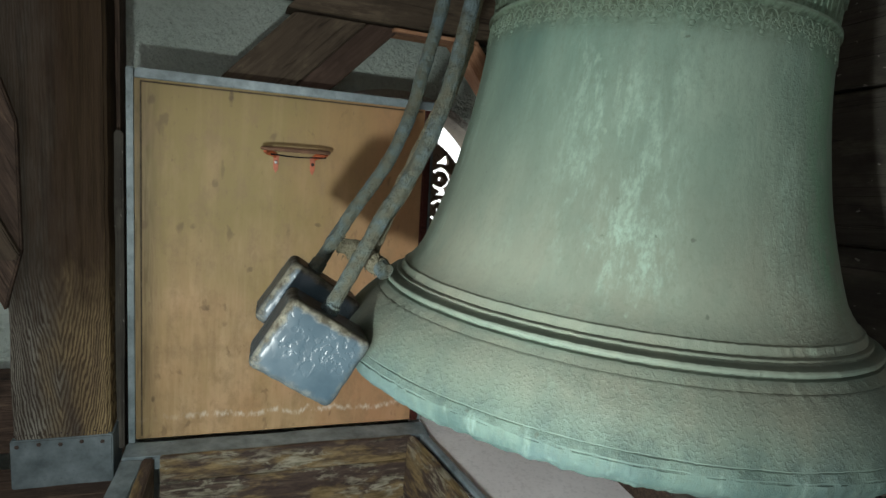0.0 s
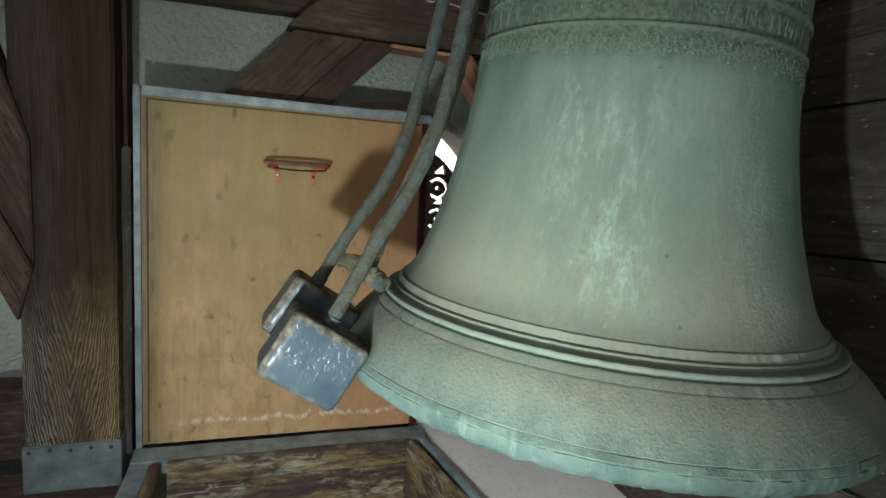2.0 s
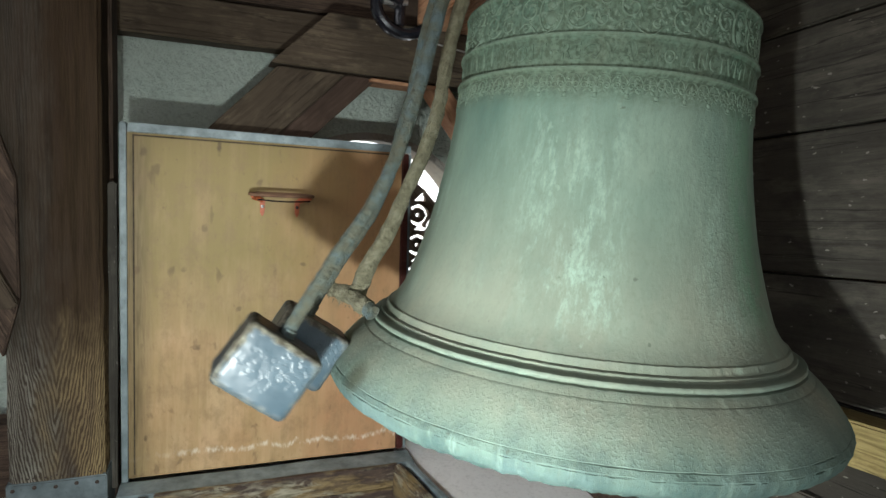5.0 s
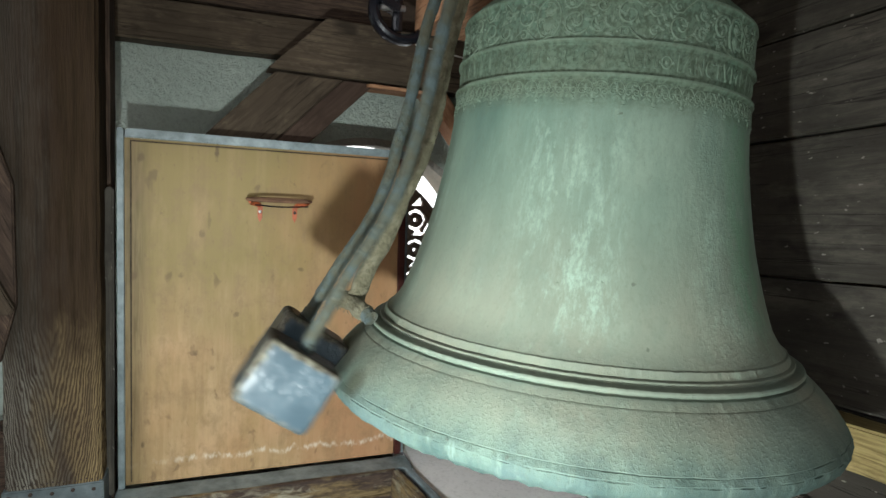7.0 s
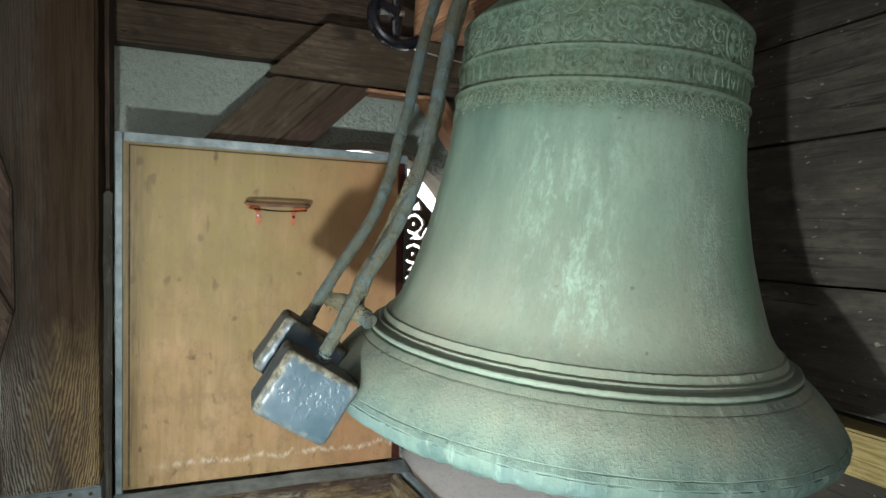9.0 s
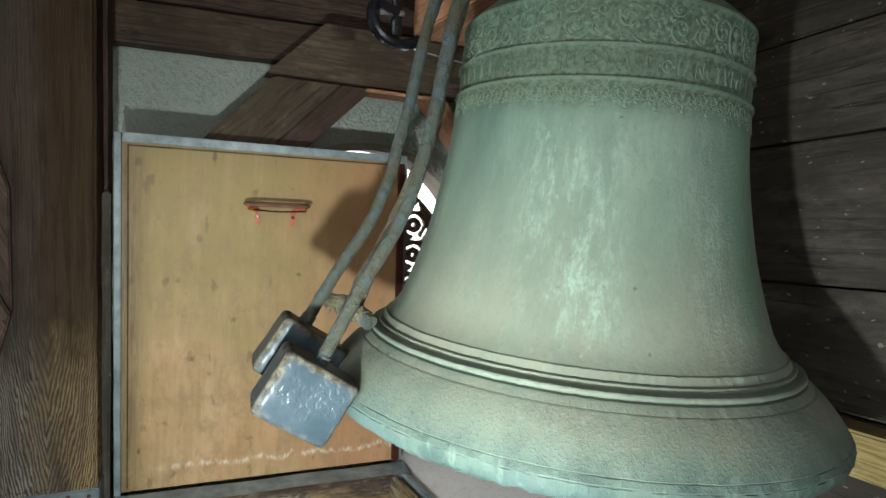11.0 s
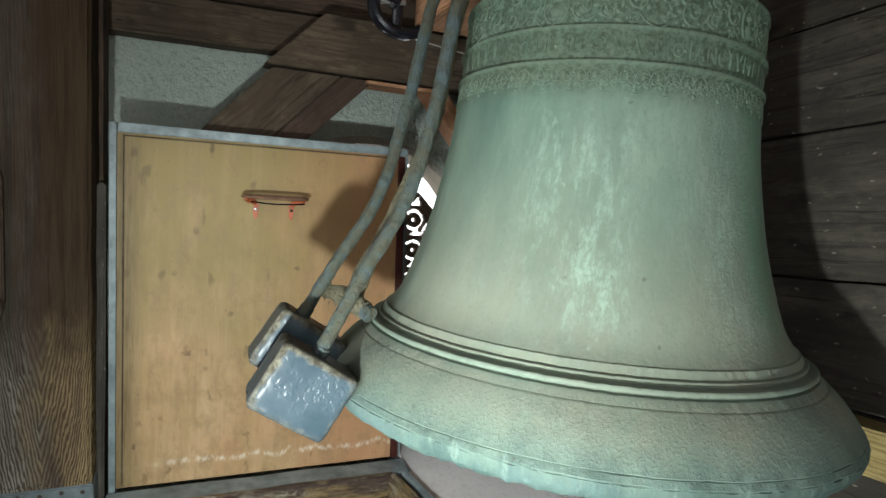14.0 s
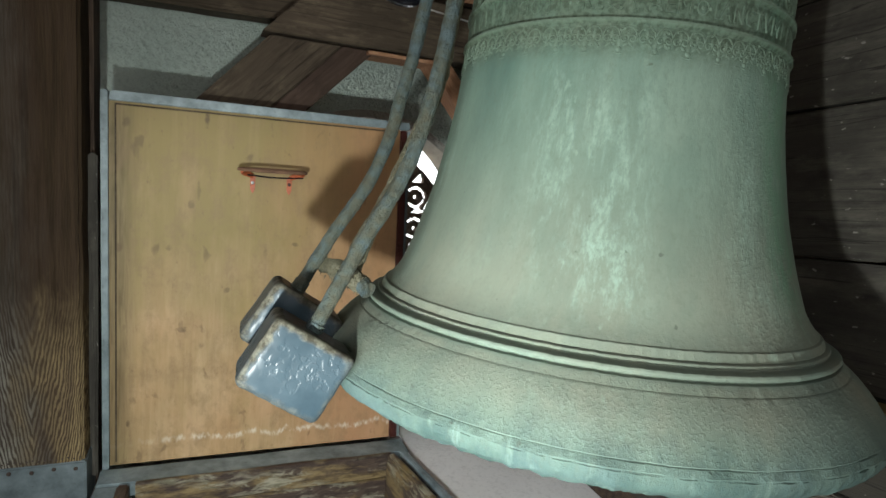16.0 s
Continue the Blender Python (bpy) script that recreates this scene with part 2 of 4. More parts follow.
        col = mix(nt, ramp(nt, d, [(0.1, k), (1.0, 0.0)]), col, (0.1, 0.065, 0.035))
    # chalky tide mark near the foot
    wave = noise_tex(nt, coords(nt, (1, 1, 0.1), False), 22, 5, 0.75)
    tide = calc(nt, "ABSOLUTE", calc(nt, "SUBTRACT", z, calc(nt, "ADD", calc(nt, "ADD", calc(nt, "MULTIPLY", wave, 0.07), calc(nt, "MULTIPLY", pink, 0.05)), 0.006)))
    chalk = noise_tex(nt, coords(nt, (1, 1, 0.4), False), 45, 4, 0.7)
    line = calc(nt, "MULTIPLY", ramp(nt, tide, [(0.003, 0.8), (0.011, 0.0)]), ramp(nt, chalk, [(0.42, 0.0), (0.6, 0.9)]))
    line = calc(nt, "MULTIPLY", line, ramp(nt, x, [(0.06, 0.1), (0.22, 1.0)]))
    col = mix(nt, line, col, (0.75, 0.68, 0.55))
    nt.links.new(col, b.inputs["Base Color"])
    bump(nt, b, grain, 0.25, 0.001)
    return m


PLY = plywood_mat()


def zinc_mat(name, k):
    m, nt, b = base(name, 0.5, 0.5)
    v = coords(nt)
    a, c = noise_tex(nt, v, 12, 6, 0.65), noise_tex(nt, v, 90, 4, 0.7)
    col = ramp(nt, a, [(0.35, (0.11 * k, 0.145 * k, 0.155 * k)), (0.65, (0.27 * k, 0.335 * k, 0.355 * k))])
    col = mix(nt, ramp(nt, c, [(0.6, 0.0), (0.72, 0.6)]), col, (0.07, 0.075, 0.08))
    nt.links.new(col, b.inputs["Base Color"])
    b.inputs["Metallic"].default_value = 0.1
    bump(nt, b, a, 0.3, 0.003)
    return m


ZINC = zinc_mat("dull_zinc_sheet", 1.0)
OLDZINC = zinc_mat("grimy_zinc_sheet", 0.6)


def plaster_mat(name, a, c, relief=0.03):
    m, nt, b = base(name, 0.95, 0.1)
    v = coords(nt, (1, 1, 1), False)
    big, sm = noise_tex(nt, v, 3, 5, 0.6), noise_tex(nt, v, 70, 6, 0.7)
    col = ramp(nt, big, [(0.3, a), (0.7, c)])
    col = mix(nt, ramp(nt, sm, [(0.3, 0.35), (0.5, 0.0)]), col, tuple(k * 0.5 for k in a))
    nt.links.new(col, b.inputs["Base Color"])
    bump(nt, b, calc(nt, "ADD", sm, noise_tex(nt, v, 32, 5, 0.65)), 1.0, relief)
    return m


PLASTER = plaster_mat("rough_grey_plaster", (0.5, 0.6, 0.54), (0.68, 0.77, 0.7))
REVEAL = plaster_mat("whitewashed_stone", (0.36, 0.34, 0.3), (0.55, 0.53, 0.48), 0.02)
STONE = plaster_mat("dark_stone_tracery", (0.24, 0.195, 0.16), (0.36, 0.3, 0.25), 0.004)
FLOOR = plaster_mat("dusty_pale_sheet_floor", (0.72, 0.71, 0.71), (0.82, 0.81, 0.81), 0.0006)


def patina_mat():
    m, nt, b = base("green_bronze_patina", 0.78, 0.25)
    z = calc(nt, "ADD", axis_of(nt, 2), 0.021)
    half = calc(nt, "MULTIPLY", z, 0.5)
    body = noise_tex(nt, coords(nt, (1, 1, 0.35), False), 5, 6, 0.6)
    col = ramp(nt, body, [(0.36, (0.068, 0.128, 0.104)), (0.5, (0.110, 0.185, 0.148)), (0.66, (0.172, 0.25, 0.2))])
    dusty = noise_tex(nt, coords(nt, (1, 1, 0.6), False), 3, 5, 0.65)
    low = ramp(nt, half, [(0.33, 0.4), (0.36, 0.65), (0.3775, 0.95), (0.45, 0.8), (0.52, 0.3), (0.6, 0.0)])
    lowf = calc(nt, "MULTIPLY", low, ramp(nt, dusty, [(0.3, 0.55), (0.6, 1.0)]))
    col = mix(nt, lowf, col, (0.184, 0.19, 0.145))
    cast = noise_tex(nt, coords(nt, (1, 1, 0.5), False), 2.2, 3, 0.5)
    col = mix(nt, ramp(nt, cast, [(0.48, 0.0), (0.62, 0.5)]), col, (0.075, 0.14, 0.125))
    # mint run-off streaks
    turn = calc(nt, "DIVIDE", calc(nt, "ADD", calc(nt, "ARCTAN2", axis_of(nt, 1), axis_of(nt, 0)), math.pi), math.pi)
    round_at = ramp(nt, turn, [(0.1, 0.1), (0.19, 0.4), (0.24, 1.0), (0.35, 1.0), (0.385, 0.2), (0.47, 0.15), (0.5, 0.7)])
    st = noise_tex(nt, coords(nt, (1, 1, 0.09), False), 38, 5, 0.65)
    pat = noise_tex(nt, coords(nt, (1, 1, 0.5), False), 7, 5, 0.7)
    where = calc(nt, "MULTIPLY", round_at, ramp(nt, half, [(0.41, 0.15), (0.44, 0.9), (0.56, 1.0), (0.59, 0.05)]))
    dots = ramp(nt, noise_tex(nt, coords(nt, (1, 1, 0.45), False), 170, 4, 0.7), [(0.42, 0.35), (0.58, 1.0)])
    sf = calc(nt, "MULTIPLY", calc(nt, "MULTIPLY", calc(nt, "MULTIPLY", dots, ramp(nt, st, [(0.45, 0.05), (0.6, 1.0)])), ramp(nt, pat, [(0.4, 0.25), (0.56, 1.0)])), where)
    col = mix(nt, calc(nt, "MULTIPLY", sf, 0.78), col, (0.26, 0.375, 0.305))
    veil = noise_tex(nt, coords(nt, (1, 1, 0.3), False), 11, 4, 0.6)
    col = mix(nt, ramp(nt, veil, [(0.5, 0.0), (0.72, 0.55)]), col, (0.1, 0.145, 0.115))
    speck = noise_tex(nt, coords(nt, (1, 1, 0.5), False), 42, 4, 0.6)
    col = mix(nt, calc(nt, "MULTIPLY", ramp(nt, speck, [(0.62, 0.0), (0.72, 0.5)]), calc(nt, "MULTIPLY", round_at, ramp(nt, pat, [(0.4, 0.2), (0.6, 1.0)]))), col, (0.3, 0.42, 0.33))
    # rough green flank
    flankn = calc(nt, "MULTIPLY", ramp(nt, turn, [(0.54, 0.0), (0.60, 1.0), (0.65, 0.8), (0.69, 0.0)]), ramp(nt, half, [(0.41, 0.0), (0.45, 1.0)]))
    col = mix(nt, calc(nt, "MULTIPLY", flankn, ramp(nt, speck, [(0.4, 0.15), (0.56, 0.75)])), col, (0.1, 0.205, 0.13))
    # crusted lip
    lipn = noise_tex(nt, coords(nt, (1, 1, 0.4), False), 14, 6, 0.7)
    lipz = calc(nt, "SUBTRACT", z, calc(nt, "MULTIPLY", lipn, 0.07))
    lip = ramp(nt, lipz, [(0.60, 0.8), (0.65, 0.0)])
    col = mix(nt, lip, col, (0.105, 0.15, 0.135))
    crust = noise_tex(nt, coords(nt, (1, 1, 0.22), False), 20, 5, 0.7)
    lipw = ramp(nt, half, [(0.325, 0.9), (0.35, 0.35), (0.385, 0.0)])
    col = mix(nt, calc(nt, "MULTIPLY", lipw, ramp(nt, crust, [(0.53, 0.0), (0.62, 0.8)])), col, (0.18, 0.255, 0.22))
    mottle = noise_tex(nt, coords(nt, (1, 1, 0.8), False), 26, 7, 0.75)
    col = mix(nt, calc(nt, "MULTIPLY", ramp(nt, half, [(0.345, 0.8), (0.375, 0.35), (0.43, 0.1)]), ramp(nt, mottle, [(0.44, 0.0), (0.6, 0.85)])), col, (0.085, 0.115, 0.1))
    # teal lower lip, its colour darkened to offset strong lamp light there
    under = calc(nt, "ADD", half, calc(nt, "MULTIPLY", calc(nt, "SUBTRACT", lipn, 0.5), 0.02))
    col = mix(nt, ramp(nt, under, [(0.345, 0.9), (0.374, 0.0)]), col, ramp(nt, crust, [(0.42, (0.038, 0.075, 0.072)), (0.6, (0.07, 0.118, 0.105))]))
    blue = noise_tex(nt, coords(nt, (1, 1, 1), False), 4.5, 3, 0.5)
    col = mix(nt, calc(nt, "MULTIPLY", ramp(nt, half, [(0.33, 0.7), (0.3675, 0.0)]), ramp(nt, blue, [(0.5, 0.0), (0.65, 1.0)])), col, (0.12, 0.185, 0.19))
    drips = noise_tex(nt, coords(nt, (1, 1, 0.05), False), 58, 4, 0.65)
    dripz = ramp(nt, half, [(0.322, 0.9), (0.354, 0.9), (0.366, 0.0)])
    col = mix(nt, calc(nt, "MULTIPLY", dripz, ramp(nt, drips, [(0.58, 0.0), (0.72, 0.55)])), col, (0.19, 0.27, 0.235))
    # teal band between the collars
    teal = calc(nt, "MULTIPLY", ramp(nt, half, [(0.3938, 0.0), (0.395, 1.0), (0.3975, 1.0), (0.3988, 0.0)]), ramp(nt, blue, [(0.35, 0.3), (0.55, 0.9)]))
    col = mix(nt, teal, col, (0.14, 0.215, 0.178))
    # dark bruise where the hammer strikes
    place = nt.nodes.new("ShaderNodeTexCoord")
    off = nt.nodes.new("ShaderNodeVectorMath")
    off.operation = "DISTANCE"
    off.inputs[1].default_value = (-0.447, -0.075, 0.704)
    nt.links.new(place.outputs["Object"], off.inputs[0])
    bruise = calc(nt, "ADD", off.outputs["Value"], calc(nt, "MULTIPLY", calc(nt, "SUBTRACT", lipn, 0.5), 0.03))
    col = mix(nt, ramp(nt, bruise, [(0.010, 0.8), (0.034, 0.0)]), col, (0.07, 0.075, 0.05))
    # dirt settled in the cast ornament
    band = ramp(nt, half, [(0.585, 0.0), (0.602, 1.0)])
    col = mix(nt, calc(nt, "MULTIPLY", band, 0.68), col, ramp(nt, dusty, [(0.42, (0.08, 0.14, 0.1)), (0.6, (0.1, 0.12, 0.08))]))
    dirt = noise_tex(nt, coords(nt, (1, 1, 1), False), 120, 4, 0.7)
    col = mix(nt, calc(nt, "MULTIPLY", band, ramp(nt, dirt, [(0.42, 0.0), (0.6, 0.72)])), col, (0.036, 0.054, 0.034))
    # raised edges tinted paler so that letters and ornament stand out
    geo = nt.nodes.new("ShaderNodeNewGeometry")
    col = mix(nt, calc(nt, "MULTIPLY", band, ramp(nt, geo.outputs["Pointiness"], [(0.5, 0.0), (0.57, 0.5)])), col, (0.17, 0.24, 0.185))
    fine = noise_tex(nt, coords(nt, (1, 1, 0.6), False), 130, 5, 0.75)
    col = mix(nt, ramp(nt, fine, [(0.3, 0.3), (0.5, 0.0)]), col, (0.09, 0.11, 0.08))
    pits = noise_tex(nt, coords(nt, (1, 1, 1), False), 60, 2, 0.5)
    col = mix(nt, ramp(nt, pits, [(0.74, 0.0), (0.78, 0.6)]), col, (0.06, 0.075, 0.055))
    nt.links.new(col, b.inputs["Base Color"])
    rough = noise_tex(nt, coords(nt, (1, 1, 0.5), False), 70, 6, 0.7)
    zone = ramp(nt, noise_tex(nt, coords(nt, (1, 1, 0.4), False), 4, 3, 0.5), [(0.46, 0.12), (0.62, 1.0)])
    flank = ramp(nt, half, [(0.33, 0.6), (0.385, 0.3), (0.41, 0.15), (0.5, 0.0)])
    dents = noise_tex(nt, coords(nt, (1, 1, 1), False), 85, 3, 0.6)
    zone = calc(nt, "MAXIMUM", zone, flank)
    rough = calc(nt, "ADD", rough, calc(nt, "MULTIPLY", ramp(nt, dents, [(0.3, 0.0), (0.48, 1.0)]), calc(nt, "MULTIPLY", flank, 0.1)))
    grit = ramp(nt, noise_tex(nt, coords(nt, (1, 1, 1), False), 210, 3, 0.6), [(0.5, 0.0), (0.64, 1.0)])
    gritty = calc(nt, "MAXIMUM", ramp(nt, half, [(0.34, 0.25), (0.36, 1.0), (0.385, 0.8), (0.42, 0.15), (0.5, 0.05)]), ramp(nt, turn, [(0.46, 0.0), (0.51, 0.9)]))
    h = calc(nt, "ADD", calc(nt, "MULTIPLY", rough, zone), calc(nt, "MULTIPLY", fine, 0.12))
    h = calc(nt, "ADD", h, calc(nt, "MULTIPLY", grit, calc(nt, "MULTIPLY", gritty, 0.28)))
    h = calc(nt, "ADD", h, calc(nt, "MULTIPLY", mottle, ramp(nt, half, [(0.348, 2.6), (0.358, 0.6), (0.37, 0.0)])))
    bump(nt, b, h, 0.45, 0.0035)
    return m


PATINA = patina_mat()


HEAD_SIZE, HEAD_ROUND = (0.126, 0.084, 0.106), 0.011


def head_mat():
    """Grey-blue paint, pitted, worn to rusty metal along the upper edges of the block."""
    m, nt, b = base("pitted_grey_paint", 0.3, 0.2)
    v = coords(nt, (1, 1, 1), False)
    a, p = noise_tex(nt, v, 14, 5, 0.6), noise_tex(nt, v, 100, 2, 0.5)
    col = ramp(nt, a, [(0.38, (0.027, 0.046, 0.06)), (0.62, (0.046, 0.07, 0.086))])
    gaps = [calc(nt, "SUBTRACT", k / 2, calc(nt, "ABSOLUTE", axis_of(nt, n))) for n, k in enumerate(HEAD_SIZE)]
    lo, hi = calc(nt, "MINIMUM", gaps[0], gaps[1]), calc(nt, "MAXIMUM", gaps[0], gaps[1])
    edge = calc(nt, "MAXIMUM", lo, calc(nt, "MINIMUM", hi, gaps[2]))
    rust = noise_tex(nt, v, 45, 6, 0.7)
    worn = calc(nt, "ADD", edge, calc(nt, "MULTIPLY", calc(nt, "SUBTRACT", rust, 0.5), 0.03))
    upper = ramp(nt, calc(nt, "ADD", 0.5, calc(nt, "MULTIPLY", calc(nt, "SUBTRACT", axis_of(nt, 2), axis_of(nt, 0)), 8.0)), [(0.3, 0.35), (0.6, 1.0)])
    tone = ramp(nt, noise_tex(nt, v, 70, 5, 0.75), [(0.42, (0.045, 0.04, 0.028)), (0.5, (0.095, 0.09, 0.068)), (0.6, (0.16, 0.155, 0.12))])
    crown = ramp(nt, calc(nt, "ADD", axis_of(nt, 2), calc(nt, "MULTIPLY", rust, 0.01)), [(0.050, 0.0), (0.056, 0.85)])
    col = mix(nt, crown, col, (0.05, 0.035, 0.03))
    wear = calc(nt, "MULTIPLY", ramp(nt, worn, [(0.005, 1.0), (0.012, 0.0)]), upper)
    col = mix(nt, wear, col, tone)
    nt.links.new(col, b.inputs["Base Color"])
    nt.links.new(calc(nt, "ADD", 0.3, calc(nt, "MULTIPLY", wear, 0.55)), b.inputs["Roughness"])
    where = ramp(nt, noise_tex(nt, v, 16, 2, 0.5), [(0.46, 0.0), (0.6, 1.0)])
    h = calc(nt, "ADD", calc(nt, "MULTIPLY", ramp(nt, p, [(0.42, 0.0), (0.52, 1.0)]), where), calc(nt, "MULTIPLY", a, 0.7))
    h = calc(nt, "ADD", h, calc(nt, "MULTIPLY", rust, calc(nt, "MULTIPLY", wear, 2.5)))
    bump(nt, b, h, 0.24, 0.0025)
    return m


HEAD = head_mat()


def rust_edge_mat(name, a, c, d, scale=30):
    m, nt, b = base(name, 0.8, 0.3)
    v = coords(nt, (1, 1, 1), False)
    n1, n2 = noise_tex(nt, v, scale, 6, 0.7), noise_tex(nt, v, scale * 3.2, 5, 0.7)
    col = ramp(nt, n1, [(0.40, a), (0.5, c), (0.59, d)])
    col = mix(nt, ramp(nt, n2, [(0.55, 0.0), (0.7, 0.6)]), col, tuple(k * 0.35 for k in a))
    nt.links.new(col, b.inputs["Base Color"])
    bump(nt, b, calc(nt, "ADD", n1, calc(nt, "MULTIPLY", n2, 1.4)), 1.0, 0.006)
    return m


ROD = rust_edge_mat("blue_green_crusted_iron", (0.058, 0.058, 0.04), (0.055, 0.068, 0.058), (0.058, 0.082, 0.086), 24)
STOP = rust_edge_mat("dusty_ochre_crusted_iron", (0.085, 0.08, 0.05), (0.115, 0.108, 0.068), (0.145, 0.138, 0.095), 60)


def plain(name, c, rough, metal=0.0, spec=0.5, var=0.25):
    m, nt, b = base(name, rough, spec)
    n = noise_tex(nt, coords(nt), 40, 5, 0.65)
    nt.links.new(ramp(nt, n, [(0.3, tuple(k * (1 - var) for k in c)), (0.7, tuple(k * (1 + var) for k in c))]), b.inputs["Base Color"])
    b.inputs["Metallic"].default_value = metal
    bump(nt, b, n, 0.2, 0.001)
    return m


ORANGE = plain("orange_red_paint", (0.42, 0.1, 0.035), 0.5)
RUSTBAR = plain("brown_rusted_steel", (0.16, 0.085, 0.05), 0.75)
BLACK = plain("black_gloss_iron", (0.012, 0.013, 0.018), 0.22, 0.3)
STEEL = plain("bright_steel", (0.5, 0.5, 0.5), 0.3, 0.9)
NAIL = plain("rusty_nail_iron", (0.05, 0.035, 0.028), 0.7, 0.3)
NET = plain("brown_wire", (0.09, 0.065, 0.045), 0.8)


# ---- mesh helpers ----
def link(name, bm, material, parent=None, smooth=False):
    me = bpy.data.meshes.new(name)
    bm.normal_update()
    bm.to_mesh(me)
    bm.free()
    me.materials.append(material)
    if smooth:
        me.shade_smooth()
    ob = new(name, me)
    if parent is not None:
        ob.parent = parent
    return ob


def part(name, bm, material, parent, label="", smooth=False, m=None):
    ob = link(name, bm, material, parent, smooth)
    if m is not None:
        ob.matrix_basis = m
    if label:
        ob["label"] = label
    return ob


def empty(name, m, label, category, group=""):
    ob = new(name)
    ob.empty_display_size = 0.05
    ob.matrix_basis = m
    return tagged(ob, label, category, group)


def box_bm(x0, x1, y0, y1, z0, z1, bevel=0.003, cuts=0, rough=0.0, seed=0):
    """A box with worn edges: cuts along x, and its skin uneven by rough metres."""
    bm = bmesh.new()
    bmesh.ops.create_cube(bm, size=1, matrix=Matrix.LocRotScale(((x0 + x1) / 2, (y0 + y1) / 2, (z0 + z1) / 2), None, (x1 - x0, y1 - y0, z1 - z0)))
    if cuts:
        long = [e for e in bm.edges if abs((e.verts[0].co - e.verts[1].co).x) > 1e-6]
        bmesh.ops.subdivide_edges(bm, edges=long, cuts=cuts, use_grid_fill=True)
    if bevel:
        hard = [e for e in bm.edges if len(e.link_faces) == 2 and e.calc_face_angle(0) > 0.5]
        bmesh.ops.bevel(bm, geom=hard, offset=bevel, segments=2, affect="EDGES")
    if rough:
        for v in bm.verts:
            k = v.co * 6 + Vector((seed * 3.7, seed * 1.3, 0))
            v.co += Vector((0, noise.noise(k), noise.noise(k + Vector((9, 5, 2))))) * rough
            k = v.co * 45
            v.co += Vector((0, noise.noise(k), noise.noise(k + Vector((4, 1, 7))))) * rough * 0.35
    return bm


def along(p0, p1, up=(0, 0, 1)):
    """The pose whose x runs from p0 to p1."""
    x = (Vector(p1) - Vector(p0)).normalized()
    y = Vector(up).cross(x).normalized()
    z = x.cross(y)
    m = Matrix((x, y, z)).transposed().to_4x4()
    m.translation = p0
    return m


def timber(name, p0, p1, y0, y1, z0, z1, material, parent=None, up=(0, 0, 1), rough=0.003, bevel=0.005, label="", category="", group=""):
    """A squared timber along p0-p1, with its section given across the line."""
    size = (Vector(p1) - Vector(p0)).length
    ob = link(name, box_bm(0, size, y0, y1, z0, z1, bevel, max(4, int(size / 0.04)), rough, len(bpy.data.objects)), material, parent)
    ob.matrix_basis = along(p0, p1, up)
    return tagged(ob, label, category, group)


def tube_bm(points, radius, sides=14, rough=0.0, flat=1.0, step=0.007, seed=0.0):
    """A bar that follows points smoothly; radius may be one number or one for each point."""
    ps = [Vector(p) for p in points]
    rs = list(radius) if isinstance(radius, (list, tuple)) else [radius] * len(ps)
    path, rad = [], []
    for i in range(len(ps) - 1):
        a, b, c, d = ps[max(i - 1, 0)], ps[i], ps[i + 1], ps[min(i + 2, len(ps) - 1)]
        n = max(2, int((c - b).length / step))
        for k in range(n):
            t = k / n
            path.append(0.5 * ((2 * b) + (c - a) * t + (2 * a - 5 * b + 4 * c - d) * t * t + (3 * b - a - 3 * c + d) * t**3))
            rad.append(rs[i] * (1 - t) + rs[i + 1] * t)
    path.append(ps[-1])
    rad.append(rs[-1])
    bm = bmesh.new()
    rings = []
    ref = Vector((0, 1, 0))
    for i, p in enumerate(path):
        x = (path[min(i + 1, len(path) - 1)] - path[max(i - 1, 0)]).normalized()
        if abs(x.dot(ref)) > 0.95:
            ref = Vector((1, 0, 0))
        u = (ref - x * ref.dot(x)).normalized()
        w = x.cross(u)
        ref = u
        row = []
        for s in range(sides):
            a = math.tau * s / sides
            q = u * math.cos(a) * flat + w * math.sin(a)
            k = (p + q * rad[i]) * 38 + Vector((seed, 0, 0))
            row.append(bm.verts.new(p + q * (rad[i] + rough * (0.8 * noise.noise(k) + 0.7 * noise.noise(k * 2.7) + 0.7 * noise.noise(k * 6.1)))))
        rings.append(row)
    for r0, r1 in zip(rings, rings[1:]):
        for s in range(sides):
            bm.faces.new((r0[s], r0[(s + 1) % sides], r1[(s + 1) % sides], r1[s]))
    bm.faces.new(rings[0][::-1])
    bm.faces.new(rings[-1])
    bmesh.ops.recalc_face_normals(bm, faces=bm.faces)
    return bm


def prism_bm(outline, y0, y1, bevel=0.0):
    """An outline in x and z, drawn out from y0 to y1."""
    bm = bmesh.new()
    f = bm.faces.new([bm.verts.new((x, y0, z)) for x, z in outline])
    got = bmesh.ops.extrude_face_region(bm, geom=[f])
    bmesh.ops.translate(bm, vec=(0, y1 - y0, 0), verts=[v for v in got["geom"] if isinstance(v, bmesh.types.BMVert)])
    bmesh.ops.recalc_face_normals(bm, faces=bm.faces)
    if bevel:
        bmesh.ops.bevel(bm, geom=bm.edges[:], offset=bevel, segments=2, affect="EDGES")
    return bm


def slanted(name, outline, y0, y1, lean, material, bevel=0.004):
    """A timber cut to an outline in x and z, with its own x leaning by lean degrees so that the grain runs along it."""
    turn = Matrix.Rotation(-radians(lean), 4, "Y")
    ox, oz = outline[0]
    back = turn.inverted()
    local = [back @ Vector((x - ox, 0, z - oz)) for x, z in outline]
    bm = prism_bm([(p.x, p.z) for p in local], y0, y1, bevel)
    ob = link(name, bm, material)
    ob.matrix_basis = Matrix.Translation((ox, 0, oz)) @ turn
    return ob


